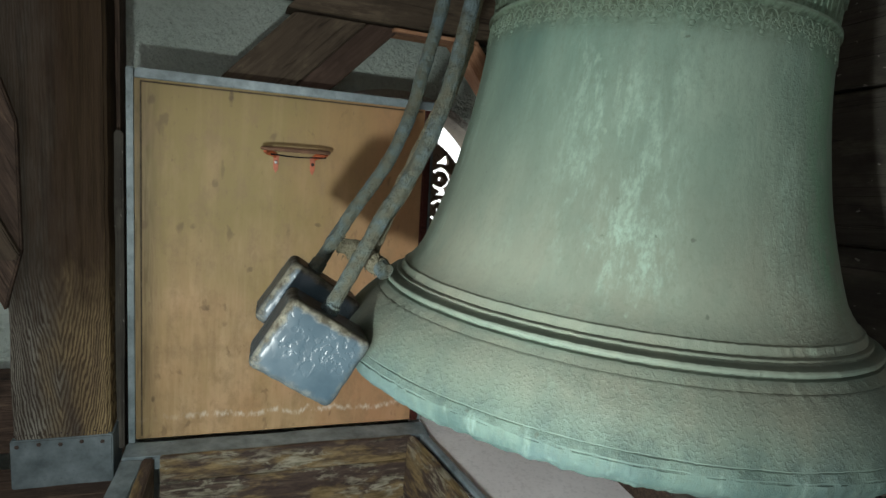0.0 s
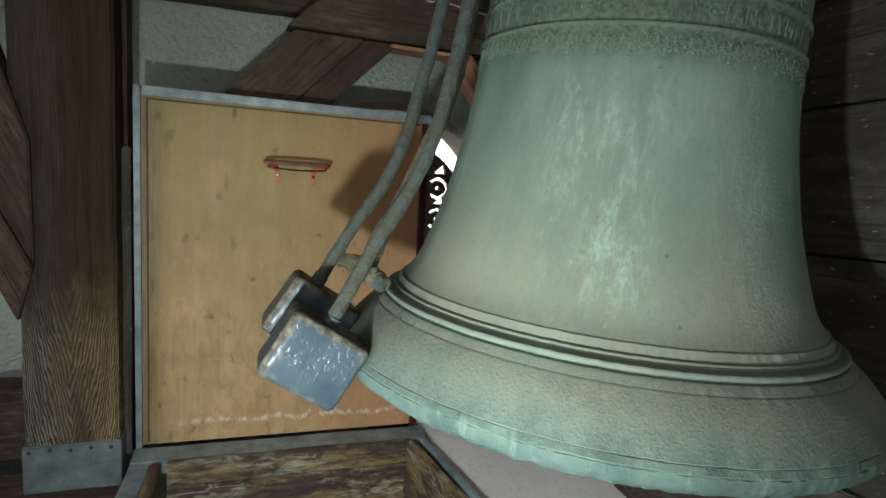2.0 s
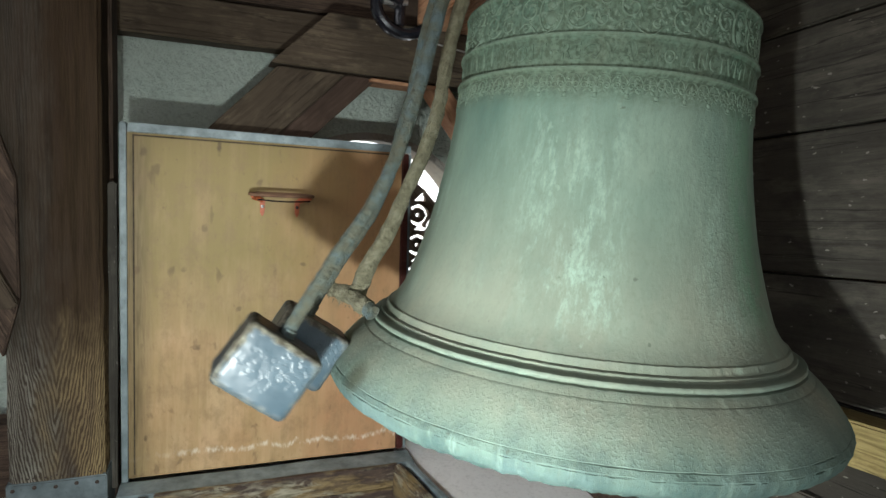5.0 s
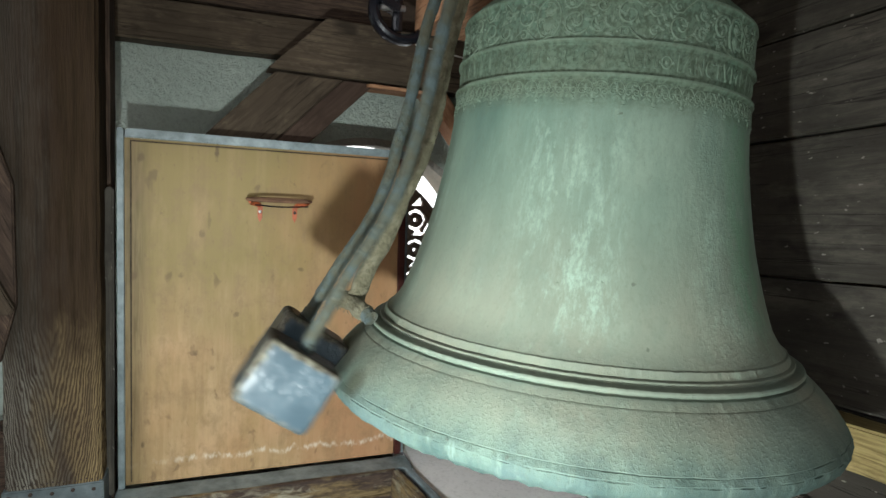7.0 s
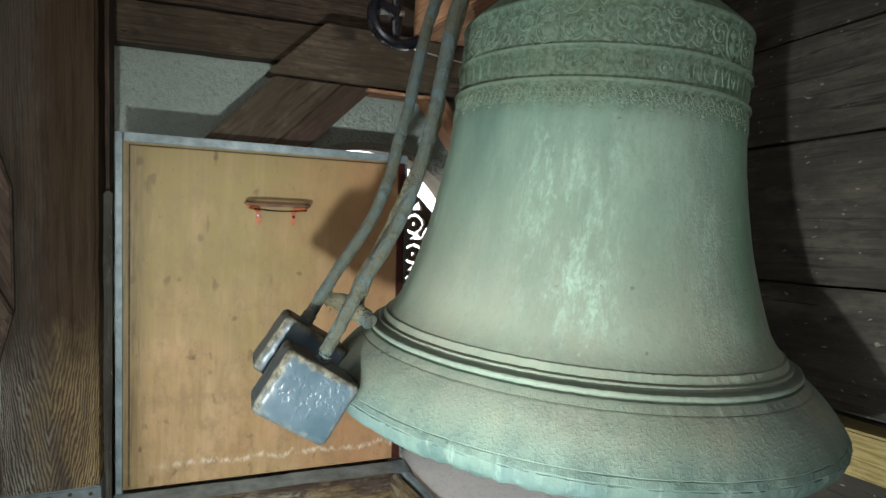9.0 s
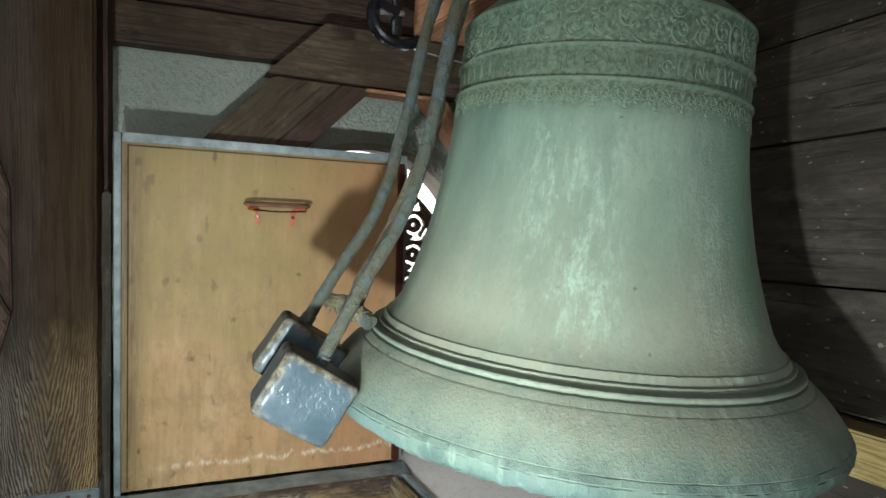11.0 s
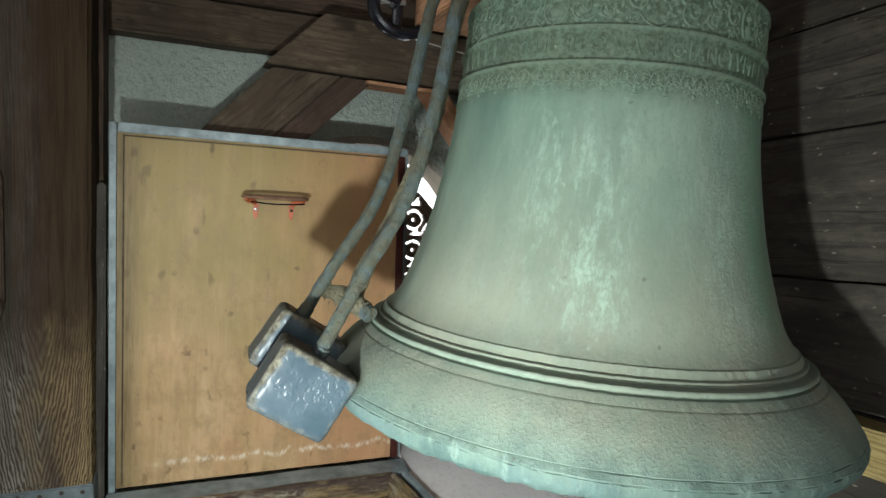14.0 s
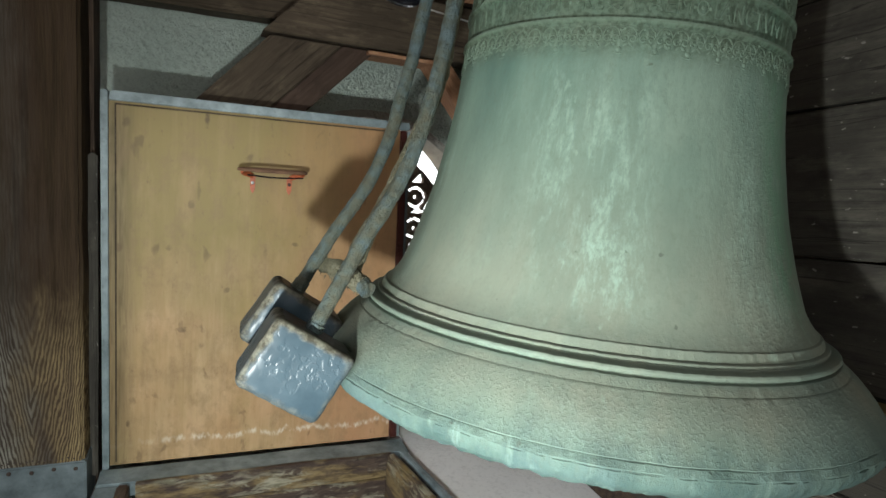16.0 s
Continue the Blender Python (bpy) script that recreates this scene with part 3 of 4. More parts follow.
def struct(ob, label, category):
    return tagged(ob, label, category, kind="structure")


# ---- the chamber ----
WALL_Y = 0.38
ARCH_X, ARCH_Z, ARCH_R, SILL_Z = 0.84, 0.66, 0.506, 0.10


def plaster_wall():
    """The back wall, with an arched opening through it."""
    bm = bmesh.new()
    x0, x1, z0, z1 = -2.2, 3.2, -1.3, 2.7
    n = 40
    arch = [(ARCH_X + ARCH_R, SILL_Z)] + [(ARCH_X + ARCH_R * math.cos(math.pi * k / n), ARCH_Z + ARCH_R * math.sin(math.pi * k / n)) for k in range(n + 1)] + [(ARCH_X - ARCH_R, SILL_Z)]
    outer = [(x1, z0)]
    outer += [(x1, SILL_Z)]
    for x, z in arch[1:-1]:
        a = math.atan2(z - ARCH_Z, x - ARCH_X)
        c, s = math.cos(a), math.sin(a)
        t = min(((x1 if c > 0 else x0) - ARCH_X) / c if abs(c) > 1e-6 else 99, (z1 - ARCH_Z) / s if s > 1e-6 else 99)
        outer.append((ARCH_X + c * t, ARCH_Z + s * t))
    outer = outer[1:] + [(x0, SILL_Z)]
    fr = [bm.verts.new((x, WALL_Y, z)) for x, z in arch]
    fo = [bm.verts.new((x, WALL_Y, z)) for x, z in outer]
    for i in range(len(arch) - 1):
        bm.faces.new((fr[i], fr[i + 1], fo[i + 1], fo[i]))
    a, b2 = bm.verts.new((x0, WALL_Y, z0)), bm.verts.new((x1, WALL_Y, z0))
    bm.faces.new((fo[-1], fr[-1], fr[0], fo[0], b2, a))
    # upper corners
    for cx in (x0, x1):
        near = [v for v in fo if abs(v.co.x - cx) < 1e-4]
        tops = [v for v in fo if abs(v.co.z - z1) < 1e-4]
        v1 = max(near, key=lambda v: v.co.z)
        v2 = min(tops, key=lambda v: abs(v.co.x - cx))
        if abs(v1.co.z - z1) > 1e-4:
            bm.faces.new((v1, v2, bm.verts.new((cx, WALL_Y, z1))))
    bmesh.ops.recalc_face_normals(bm, faces=bm.faces)
    ob = struct(link("wall_north", bm, PLASTER), "rough grey plaster wall with an arched opening", "wall")
    so = ob.modifiers.new("thickness", "SOLIDIFY")
    so.thickness, so.offset = 0.05, -1 if ob.data.polygons[0].normal.y < 0 else 1
    bm = bmesh.new()
    fr = [bm.verts.new((x, WALL_Y - 0.004, z)) for x, z in arch]
    bk = [bm.verts.new((ARCH_X + (x - ARCH_X) * 0.96, WALL_Y + 0.2, ARCH_Z + (z - ARCH_Z) * 1.0)) for x, z in arch]
    for i in range(len(arch) - 1):
        bm.faces.new((fr[i], fr[i + 1], bk[i + 1], bk[i]))
    bm.faces.new((fr[-1], fr[0], bk[0], bk[-1]))
    bmesh.ops.recalc_face_normals(bm, faces=bm.faces)
    rv = struct(link("window_1", bm, REVEAL), "whitewashed splayed stone reveal of the arched window", "window")
    so = rv.modifiers.new("thickness", "SOLIDIFY")
    so.thickness, so.offset = 0.03, 0
    return rv


def sky_backdrop():
    """Bright hazy sky far outside the window."""
    m = bpy.data.materials.new("bright_hazy_sky")
    m.use_nodes = True
    nt = m.node_tree
    nt.nodes.remove(nt.nodes["Principled BSDF"])
    e = nt.nodes.new("ShaderNodeEmission")
    e.inputs["Color"].default_value, e.inputs["Strength"].default_value = (0.95, 0.98, 1.0, 1), 3.0
    nt.links.new(e.outputs[0], nt.nodes["Material Output"].inputs[0])
    bm = bmesh.new()
    bm.faces.new([bm.verts.new(p) for p in ((-3, 7, -4), (9, 7, -4), (9, 7, 5), (-3, 7, 5))])
    struct(link("backdrop", bm, m), "bright hazy white sky outside the window", "sky")


sky_backdrop()


def tracery(parent):
    """A pierced stone screen: scroll-shaped openings with daylight behind, cells of 6 mm."""
    y0, cell = WALL_Y + 0.03, 0.005
    x0, x1, z0, z1 = ARCH_X - 0.44, ARCH_X + 0.44, SILL_Z + 0.02, ARCH_Z + 0.45
    nx, nz = int((x1 - x0) / cell), int((z1 - z0) / cell)
    cx, cz = 1.062, 0.848

    def inside(x, z):
        if math.hypot(x - ARCH_X, max(z - ARCH_Z, 0)) > 0.385:
            return None
        return True

    def hole(x, z):
        for ox, oz in ((0, 0), (0.004, -0.131), (0.0, -0.27), (-0.15, 0.06), (-0.15, -0.08), (-0.15, -0.21), (-0.3, 0.1), (-0.3, -0.04), (-0.3, -0.18)):
            dx, dz = x - cx - ox, z - cz - oz
            d, a = math.hypot(dx, dz), math.atan2(dz, dx)
            if 0.031 < d < 0.046 and abs(a) < 2.5:
                return True
            if math.hypot(dx + 0.002, dz) < 0.0105:
                return True
            # pointed leaf above each scroll, a slanted one beside it
            u, w = dx - 0.012, dz - 0.083
            if abs(u - 0.4 * w) < 0.024 * (0.022 - w) / 0.04 and abs(w) < 0.022:
                return True
            u, w = dx - 0.052, dz + 0.036
            if ((u - 0.45 * w) / 0.011) ** 2 + (w / 0.032) ** 2 < 1:
                return True
        return False

    solid = [[bool(inside(x0 + (i + 0.5) * cell, z0 + (k + 0.5) * cell)) and not hole(x0 + (i + 0.5) * cell, z0 + (k + 0.5) * cell) for k in range(nz)] for i in range(nx)]
    verts, faces, at = [], [], {}

    def vert(i, k, d):
        if (i, k, d) not in at:
            at[i, k, d] = len(verts)
            verts.append((x0 + i * cell, y0 + d * 0.03, z0 + k * cell))
        return at[i, k, d]

    for i in range(nx):
        for k in range(nz):
            if not solid[i][k]:
                continue
            faces.append((vert(i, k, 0), vert(i + 1, k, 0), vert(i + 1, k + 1, 0), vert(i, k + 1, 0)))
            for di, dk, p, q in ((-1, 0, (0, 0), (0, 1)), (1, 0, (1, 1), (1, 0)), (0, -1, (1, 0), (0, 0)), (0, 1, (0, 1), (1, 1))):
                a, c = i + di, k + dk
                if not (0 <= a < nx and 0 <= c < nz and solid[a][c]):
                    faces.append((vert(i + p[0], k + p[1], 0), vert(i + q[0], k + q[1], 0), vert(i + q[0], k + q[1], 1), vert(i + p[0], k + p[1], 1)))
    me = bpy.data.meshes.new("tracery")
    me.from_pydata(verts, [], faces)
    me.materials.append(STONE)
    ob = new("tracery", me)
    ob.parent = parent
    ob["label"] = "dark pierced scroll tracery against daylight"
    # bird netting before it
    bm = bmesh.new()
    for i in range(26):
        for s in (1, -1):
            a = Vector((0.86, y0 - 0.006, 0.3 + i * 0.045 - (0.5 if s > 0 else 0)))
            pts = [a + Vector((t * 0.43, 0.004 * math.sin(t * 40 + i), s * t * 0.5 + 0.008 * math.sin(t * 25 + i * 2))) for t in (0, 0.2, 0.4, 0.6, 0.8, 1.0)]
            pts = [p for p in pts if math.hypot(p.x - ARCH_X, max(p.z - ARCH_Z, 0)) < 0.39 and p.z > SILL_Z]
            if len(pts) > 1:
                t = tube_bm(pts, 0.001, 4, step=0.05)
                me2 = bpy.data.meshes.new("tmp")
                t.to_mesh(me2)
                t.free()
                bm.from_mesh(me2)
                bpy.data.meshes.remove(me2)
    net = part("netting", bm, NET, parent, "fine brown wire netting before the tracery")
    net["kind"] = "stuff"


def shell():
    """Floors, and the unseen ceiling and plain walls that close the chamber."""
    bm = box_bm(0.935, 1.46, -3.7, WALL_Y, -0.10, -0.02, 0.004)
    struct(link("floor", bm, FLOOR), "dusty pale sheet covered platform under the bell", "floor")
    bm = box_bm(-2.2, 0.0, -3.7, -0.5, -0.10, -0.02, 0.004)
    struct(link("floor_side", bm, OLD), "dark plank platform beside the window box", "floor")
    bm = box_bm(-2.2, 1.5, -3.7, WALL_Y, -0.82, -0.75, 0.0)
    struct(link("floor_lower", bm, OLD), "dark lower timber floor", "floor")
    bm = box_bm(-2.2, 3.2, -3.8, WALL_Y, 2.62, 2.70, 0.0)
    struct(link("ceiling", bm, OLD), "dark timber ceiling of the bell chamber", "ceiling")
    w = new("wall_south")
    struct(w, "unseen grey plaster rear wall, left open for a fill light", "wall")
    for a, b2, c, d in ((-2.2, -0.27, -0.8, 2.65), (0.97, 1.6, -0.8, 2.65), (-0.27, 0.97, -0.8, 0.58), (-0.27, 0.97, 1.82, 2.65)):
        part("wall_piece", box_bm(a, b2, -3.8, -3.7, c, d, 0.0), PLASTER, w)
    # unseen west wall, with a gap made for the fill light
    w = new("wall_west")
    struct(w, "unseen grey plaster side wall, left open for a fill light", "wall")
    for a, b2, c, d in ((-3.7, -2.46, -0.8, 2.65), (-0.52, WALL_Y, -0.8, 2.65), (-2.46, -0.52, -0.8, 0.75), (-2.46, -0.52, 2.35, 2.65)):
        part("wall_piece", box_bm(-2.3, -2.2, a, b2, c, d, 0.0), PLASTER, w)


reveal = plaster_wall()
tracery(reveal)
shell()


# ---- planked wall beside the bell ----
def plank_wall():
    w = new("wall_east")
    struct(w, "weathered grey plank wall beside the bell", "wall")
    slope = -0.11
    joints = [0.15, 0.42, 0.625, 0.873, 1.178, 1.400, 1.66, 1.93, 2.2, 2.45]
    for i, (a, b2) in enumerate(zip(joints, joints[1:])):
        y0, y1 = 0.33, -3.6
        za = slope * (y0 + 1.05)
        zb = slope * (y1 + 1.05)
        ob = link("plank", box_bm(0, 3.93, -0.02, 0.02, a + 0.003, b2 - 0.003, 0.004, 60, 0.003, i), BOARD, w)
        m = along((1.42 + 0.006 * (i % 2), y0, za), (1.42 + 0.006 * (i % 2), y1, zb))
        ob.matrix_basis = m
    bm = box_bm(1.46, 1.5, -3.7, WALL_Y, -0.8, 2.65, 0.0)
    part("backing", bm, OLD, w)


plank_wall()
# bright yellow stands for lamp light passing below the bell onto wood
timber("side_rail", (1.37, 0.3, 0.39), (1.37, -3.5, 0.81), -0.045, 0.03, 0.0, 0.085, YELLOW, up=(0, 0, 1), label="squared rail along the plank wall, coloured yellowish as lamp-lit wood", category="beam")


# ---- timbers round the window ----
def timbers():
    # wall plate planks over the plaster
    timber("wall_plate", (-0.6, 0.31, 1.420), (0.66, 0.31, 1.440), -0.06, 0.06, 0.0, 0.135, BEAM, label="dark brown wall plate plank above the plaster", category="beam", group="wall plates")
    timber("wall_plate", (-0.6, 0.30, 1.558), (2.0, 0.30, 1.613), -0.06, 0.06, 0.0, 0.3, OLD, label="dark upper wall plate plank", category="beam", group="wall plates")
    # tie beam with its left end cut on the slant
    bm = prism_bm([(0.40, 1.362), (2.3, 1.345), (2.3, 1.52), (0.585, 1.545)], 0.06, 0.2, 0.004)
    tagged(link("tie_beam", bm, BEAM), "brown tie beam with a slanted end", "beam")
    # orange strip added in place of light on the beam's sawn underside
    bm = prism_bm([(0.735, 1.338), (1.03, 1.334), (1.03, 1.345), (0.735, 1.349)], 0.055, 0.2, 0.001)
    tagged(link("packing_strip", bm, FRESH), "orange-brown strip standing in for the lit sawn underside of the tie beam", "strip")
    # knee braces to both sides
    k = empty("knee_brace", pose(0, 0, 0), "weathered brown diagonal knee brace of two boards", "brace", "knee braces")
    for at, y0, material in (([(0.02, 0.93), (0.236, 0.93), (0.652, 1.353), (0.425, 1.356)], 0.085, BEAM), ([(0.2375, 0.93), (0.345, 0.93), (0.765, 1.352), (0.6535, 1.353)], 0.0865, RED)):
        ob = slanted("board", at, y0, 0.215, 45, material)
        ob.parent = k
    # orange timber colour also carries the direct light on this brace
    tagged(slanted("knee_brace", [(0.945, 1.352), (1.03, 1.352), (1.50, 0.81), (1.42, 0.79)], 0.07, 0.19, -49, FRESH), "orange-brown diagonal knee brace behind the bell", "brace", "knee braces")


timbers()


def post():
    p = empty("post", pose(-0.182, -0.02, 0), "weathered oak post with a zinc shoe beside the door", "post")
    bm = box_bm(-0.03, 2.6, -0.065, 0.065, -0.122, 0.122, 0.008, 60, 0.004, 3)
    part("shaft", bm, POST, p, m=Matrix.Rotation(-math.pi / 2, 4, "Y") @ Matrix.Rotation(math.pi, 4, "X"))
    bm = box_bm(-0.128, 0.128, -0.071, 0.075, -0.1, 0.07, 0.004, 8, 0.003, 5)
    shoe = part("shoe", bm, OLDZINC, p, "dull zinc sheet shoe with nail heads")
    for i in range(5):
        bm = bmesh.new()
        bmesh.ops.create_uvsphere(bm, u_segments=10, v_segments=6, radius=0.006, matrix=Matrix.Diagonal((1, 0.4, 1, 1)))
        part("nail", bm, NAIL, shoe, m=pose(-0.11 + i * 0.053, -0.074, 0.052 + 0.004 * (i % 2)))
    for i in range(17):
        bm = bmesh.new()
        bmesh.ops.create_uvsphere(bm, u_segments=8, v_segments=5, radius=0.0028, matrix=Matrix.Diagonal((1, 0.4, 1, 1)))
        part("tack", bm, NAIL, shoe, m=pose(-0.115 + i * 0.0142, -0.072, 0.083 + 0.002 * (i % 3)))


post()
timber("side_board", (-0.05, 0.012, -0.03), (-0.046, 0.012, 0.95), -0.014, 0.011, -0.012, 0.012, BOARD, up=(0, 1, 0), rough=0.002, label="thin grey board upright between post and door", category="board")
timber("side_stud", (-0.085, 0.10, -0.09), (-0.085, 0.10, 2.6), -0.035, 0.035, -0.05, 0.05, OLD, up=(0, 1, 0), label="dark stud behind the post", category="post")
tagged(slanted("strut", [(-0.257, 0.62), (-0.300, 0.455), (-0.82, 1.66), (-0.70, 2.4), (-0.257, 0.955)], -0.105, -0.03, 115, OLD), "dark diagonal strut let into the post", "brace", "struts")
tagged(slanted("batten", [(-0.254, 0.615), (-0.268, 0.598), (-0.305, 0.60), (-0.62, 1.22), (-0.59, 1.33)], -0.130, -0.106, 117, BEAM), "reddish brown batten nailed along the strut", "batten")
timber("ground_sill", (-1.6, -0.06, -0.14), (0.0, -0.06, -0.14), -0.09, 0.09, -0.1, 0.06, OLD, label="dark ground sill below the post", category="beam")
timber("low_rail", (-1.6, 0.2, 0.10), (-0.1, 0.2, 0.10), -0.05, 0.05, -0.2, 0.05, OLD, label="dark low rail behind the post", category="beam")


# ---- the window door ----
def panel_door():
    d = empty("panel_door", pose(0, 0, 0), "varnished plywood window door in a zinc frame, closed", "door")
    bm = prism_bm([(-0.007, 0.0), (0.885, 0.0), (0.845, 1.10), (-0.007, 1.10)], 0.0, 0.018)
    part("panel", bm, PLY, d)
    bm = prism_bm([(-0.026, -0.02), (-0.008, -0.02), (-0.008, 1.128), (-0.026, 1.128)], -0.012, 0.03, 0.003)
    part("frame_side", bm, ZINC, d, "zinc-covered frame edge")
    bm = prism_bm([(-0.007, 1.101), (0.875, 1.10), (0.875, 1.125), (-0.001, 1.128)], -0.012, 0.03, 0.003)
    part("frame_top", bm, ZINC, d, "zinc-covered frame edge")
    bm = prism_bm([(0.008, 0.012), (0.012, 0.012), (0.012, 1.094), (0.008, 1.094)], -0.004, -0.001)
    part("bead", bm, BEAM, d, "thin brown bead")
    bm = prism_bm([(0.0125, 1.090), (0.838, 1.090), (0.838, 1.094), (0.0125, 1.094)], -0.004, -0.001)
    part("bead", bm, BEAM, d, "thin brown bead")
    bm = prism_bm([(0.886, -0.0), (0.912, 0.0), (0.868, 1.098), (0.845, 1.098)], -0.012, 0.03, 0.003)
    part("stile", bm, STILE, d, "red-brown varnished stile")
    bm = prism_bm([(0.9125, 0.0), (0.921, 0.0), (0.8775, 1.098), (0.869, 1.098)], -0.008, 0.032, 0.002)
    part("frame_strip", bm, ZINC, d, "thin zinc strip")


panel_door()


def hoop_holder():
    h = empty("hoop_holder", pose(0.437, -0.001, 0.925), "orange-red iron hoop holder screwed to the plywood door", "holder")
    def loop(zz, dy):
        n = 28
        pts = []
        for k in range(n + 1):
            a = math.tau * k / n
            c, s = math.cos(a), math.sin(a)
            pts.append((0.097 * math.copysign(abs(c) ** 0.55, c), -0.048 + dy + 0.040 * math.copysign(abs(s) ** 0.7, s), zz))
        return pts
    part("hoop", tube_bm(loop(0.012, 0), 0.0052, 8, flat=1.2), RUSTBAR, h, "brown rusted flat hoop")
    for sx in (-1, 1):
        arm = [(sx * 0.09, -0.055, 0.006), (sx * 0.084, -0.03, 0.0), (sx * 0.066, -0.012, -0.004), (sx * 0.056, -0.005, -0.012)]
        part("arm", tube_bm(arm, [0.006, 0.008, 0.009, 0.008], 8, flat=0.8), ORANGE, h)
        bm = prism_bm([(-0.0085, 0), (0.0085, 0), (0.007, -0.042), (0.0, -0.056), (-0.007, -0.042)], -0.004, 0.0, 0.001)
        tab = part("tab", bm, ORANGE, h, m=pose(sx * 0.055, 0, -0.008))
        bm = bmesh.new()
        bmesh.ops.create_uvsphere(bm, u_segments=10, v_segments=6, radius=0.0055, matrix=Matrix.Diagonal((1, 0.5, 1, 1)))
        part("screw", bm, STEEL if sx < 0 else NAIL, tab, m=pose(0, -0.005, -0.022))
    part("rod", tube_bm([(-0.075, -0.085, -0.002), (0, -0.09, -0.006), (0.085, -0.085, -0.002)], 0.0025, 6), BLACK, h)


hoop_holder()


# ---- window box below the door ----
def window_box():
    b = empty("window_box", pose(0, 0, 0), "open board-lined window box with flaking varnish", "box")
    part("sill", box_bm(-0.03, 0.93, -0.105, -0.014, -0.05, -0.004, 0.004, 12, 0.003), ZINC, b, "dull zinc-covered sill")
    for i, (z1, z0) in enumerate(((0.0, -0.085), (-0.089, -0.235), (-0.239, -0.42), (-0.424, -0.70))):
        part("back_board", box_bm(0.075, 0.862, -0.123, -0.106, z0, z1, 0.003, 20, 0.002, i), BOXWOOD, b)
    side = Matrix.Rotation(math.pi / 2, 4, "Z")
    for x, lean, wide in ((0.858, -0.14, 0.03), (0.045, 0.12, 0.032)):
        for i, (z1, z0) in enumerate(((0.004, -0.2), (-0.204, -0.45), (-0.454, -0.70))):
            ob = part("side_board", box_bm(0, 0.95, -wide / 2, wide / 2, z0, z1, 0.005, 20, 0.003, i + 4), BOXWOOD, b)
            ob.matrix_basis = along((x, -0.124, 0), (x + 0.16 * (1 if x > 0.5 else -0.2), -1.07, 0))
    part("edge_strip", box_bm(0, 0.95, -0.012, 0.012, -0.09, 0.001, 0.003, 12, 0.002), ZINC, b, "zinc edge strip", m=along((0.905, -0.11, 0), (1.07, -1.05, 0)))
    part("edge_strip", box_bm(0, 0.42, -0.03, 0.03, -0.09, -0.006, 0.003, 12, 0.002), ZINC, b, "zinc edge strip", m=along((0.0, -0.11, 0), (-0.03, -0.55, 0)))
    part("bottom", box_bm(0.03, 1.02, -1.08, -0.12, -0.74, -0.70, 0.003), OLD, b)


window_box()

# ---- the bell ----
BELL = Matrix.Translation((0.9079, -1.0243, 1.0)) @ pose(0, 0, 0, -2.56, 2.33, 0) @ Matrix.Translation((0, 0, -1.0))  # it hangs a little out of plumb
PROFILE = [(0.65, 0.432), (0.6535, 0.446), (0.6583, 0.454), (0.665, 0.4605), (0.675, 0.4645), (0.6832, 0.4652), (0.6842, 0.4645), (0.6852, 0.4645), (0.6864, 0.4645), (0.6932, 0.4606), (0.6942, 0.4589), (0.6955, 0.4593), (0.705, 0.453), (0.715, 0.4458), (0.725, 0.4375), (0.735, 0.4285), (0.745, 0.418), (0.753, 0.4085), (0.7545, 0.4068), (0.7553, 0.4044), (0.7615, 0.3982), (0.764, 0.3952), (0.7652, 0.3935), (0.7658, 0.3868), (0.7676, 0.3866), (0.7686, 0.3905), (0.7702, 0.3921), (0.7735, 0.3921), (0.7758, 0.3908), (0.7767, 0.3885), (0.7772, 0.3840), (0.7780, 0.3770), (0.7794, 0.3748), (0.7812, 0.3762), (0.7822, 0.3772), (0.784, 0.3762), (0.785, 0.3735), (0.7855, 0.3702), (0.787, 0.3694), (0.7925, 0.3670), (0.796, 0.3654), (0.7969, 0.3642), (0.7975, 0.3616), (0.805, 0.3545), (0.815, 0.347), (0.83, 0.3382), (0.845, 0.3325), (0.86, 0.3272), (0.875, 0.3222), (0.89, 0.3174), (0.91, 0.3114), (0.93, 0.3058), (0.95, 0.3004), (0.97, 0.2955), (0.995, 0.2904), (1.02, 0.2858), (1.045, 0.2813), (1.07, 0.2773), (1.095, 0.2736), (1.12, 0.2706), (1.145, 0.2684), (1.165, 0.2668), (1.185, 0.2652), (1.1955, 0.2645), (1.1985, 0.2665), (1.2015, 0.2692), (1.205, 0.2688), (1.2064, 0.265), (1.2075, 0.2605), (1.21, 0.2612), (1.23, 0.2618), (1.2462, 0.2622), (1.2488, 0.264), (1.2515, 0.2668), (1.255, 0.2666), (1.2565, 0.2635), (1.2577, 0.2592), (1.26, 0.2598), (1.29, 0.2590), (1.3165, 0.2580), (1.3205, 0.2598), (1.3245, 0.2622), (1.3285, 0.2615), (1.3315, 0.2570), (1.345, 0.2450), (1.360, 0.228), (1.375, 0.198), (1.388, 0.152), (1.397, 0.09), (1.40, 0.0)]
INNER = [(0.66, 0.418), (0.74, 0.355), (0.84, 0.297), (1.0, 0.252), (1.2, 0.23), (1.33, 0.215), (1.37, 0.16), (1.38, 0.0)]


def radius_at(z):
    for (z0, r0), (z1, r1) in zip(PROFILE, PROFILE[1:]):
        if z0 <= z <= z1:
            return r0 + (r1 - r0) * (z - z0) / (z1 - z0)
    return PROFILE[0][1]


def on_bell(s, z, out=0.0):
    """A place on the bell's skin: s metres round its band from the side that faces the light, z up."""
    a = radians(234) + s / 0.262
    r = radius_at(z) + out
    return Vector((r * math.cos(a), r * math.sin(a), z))


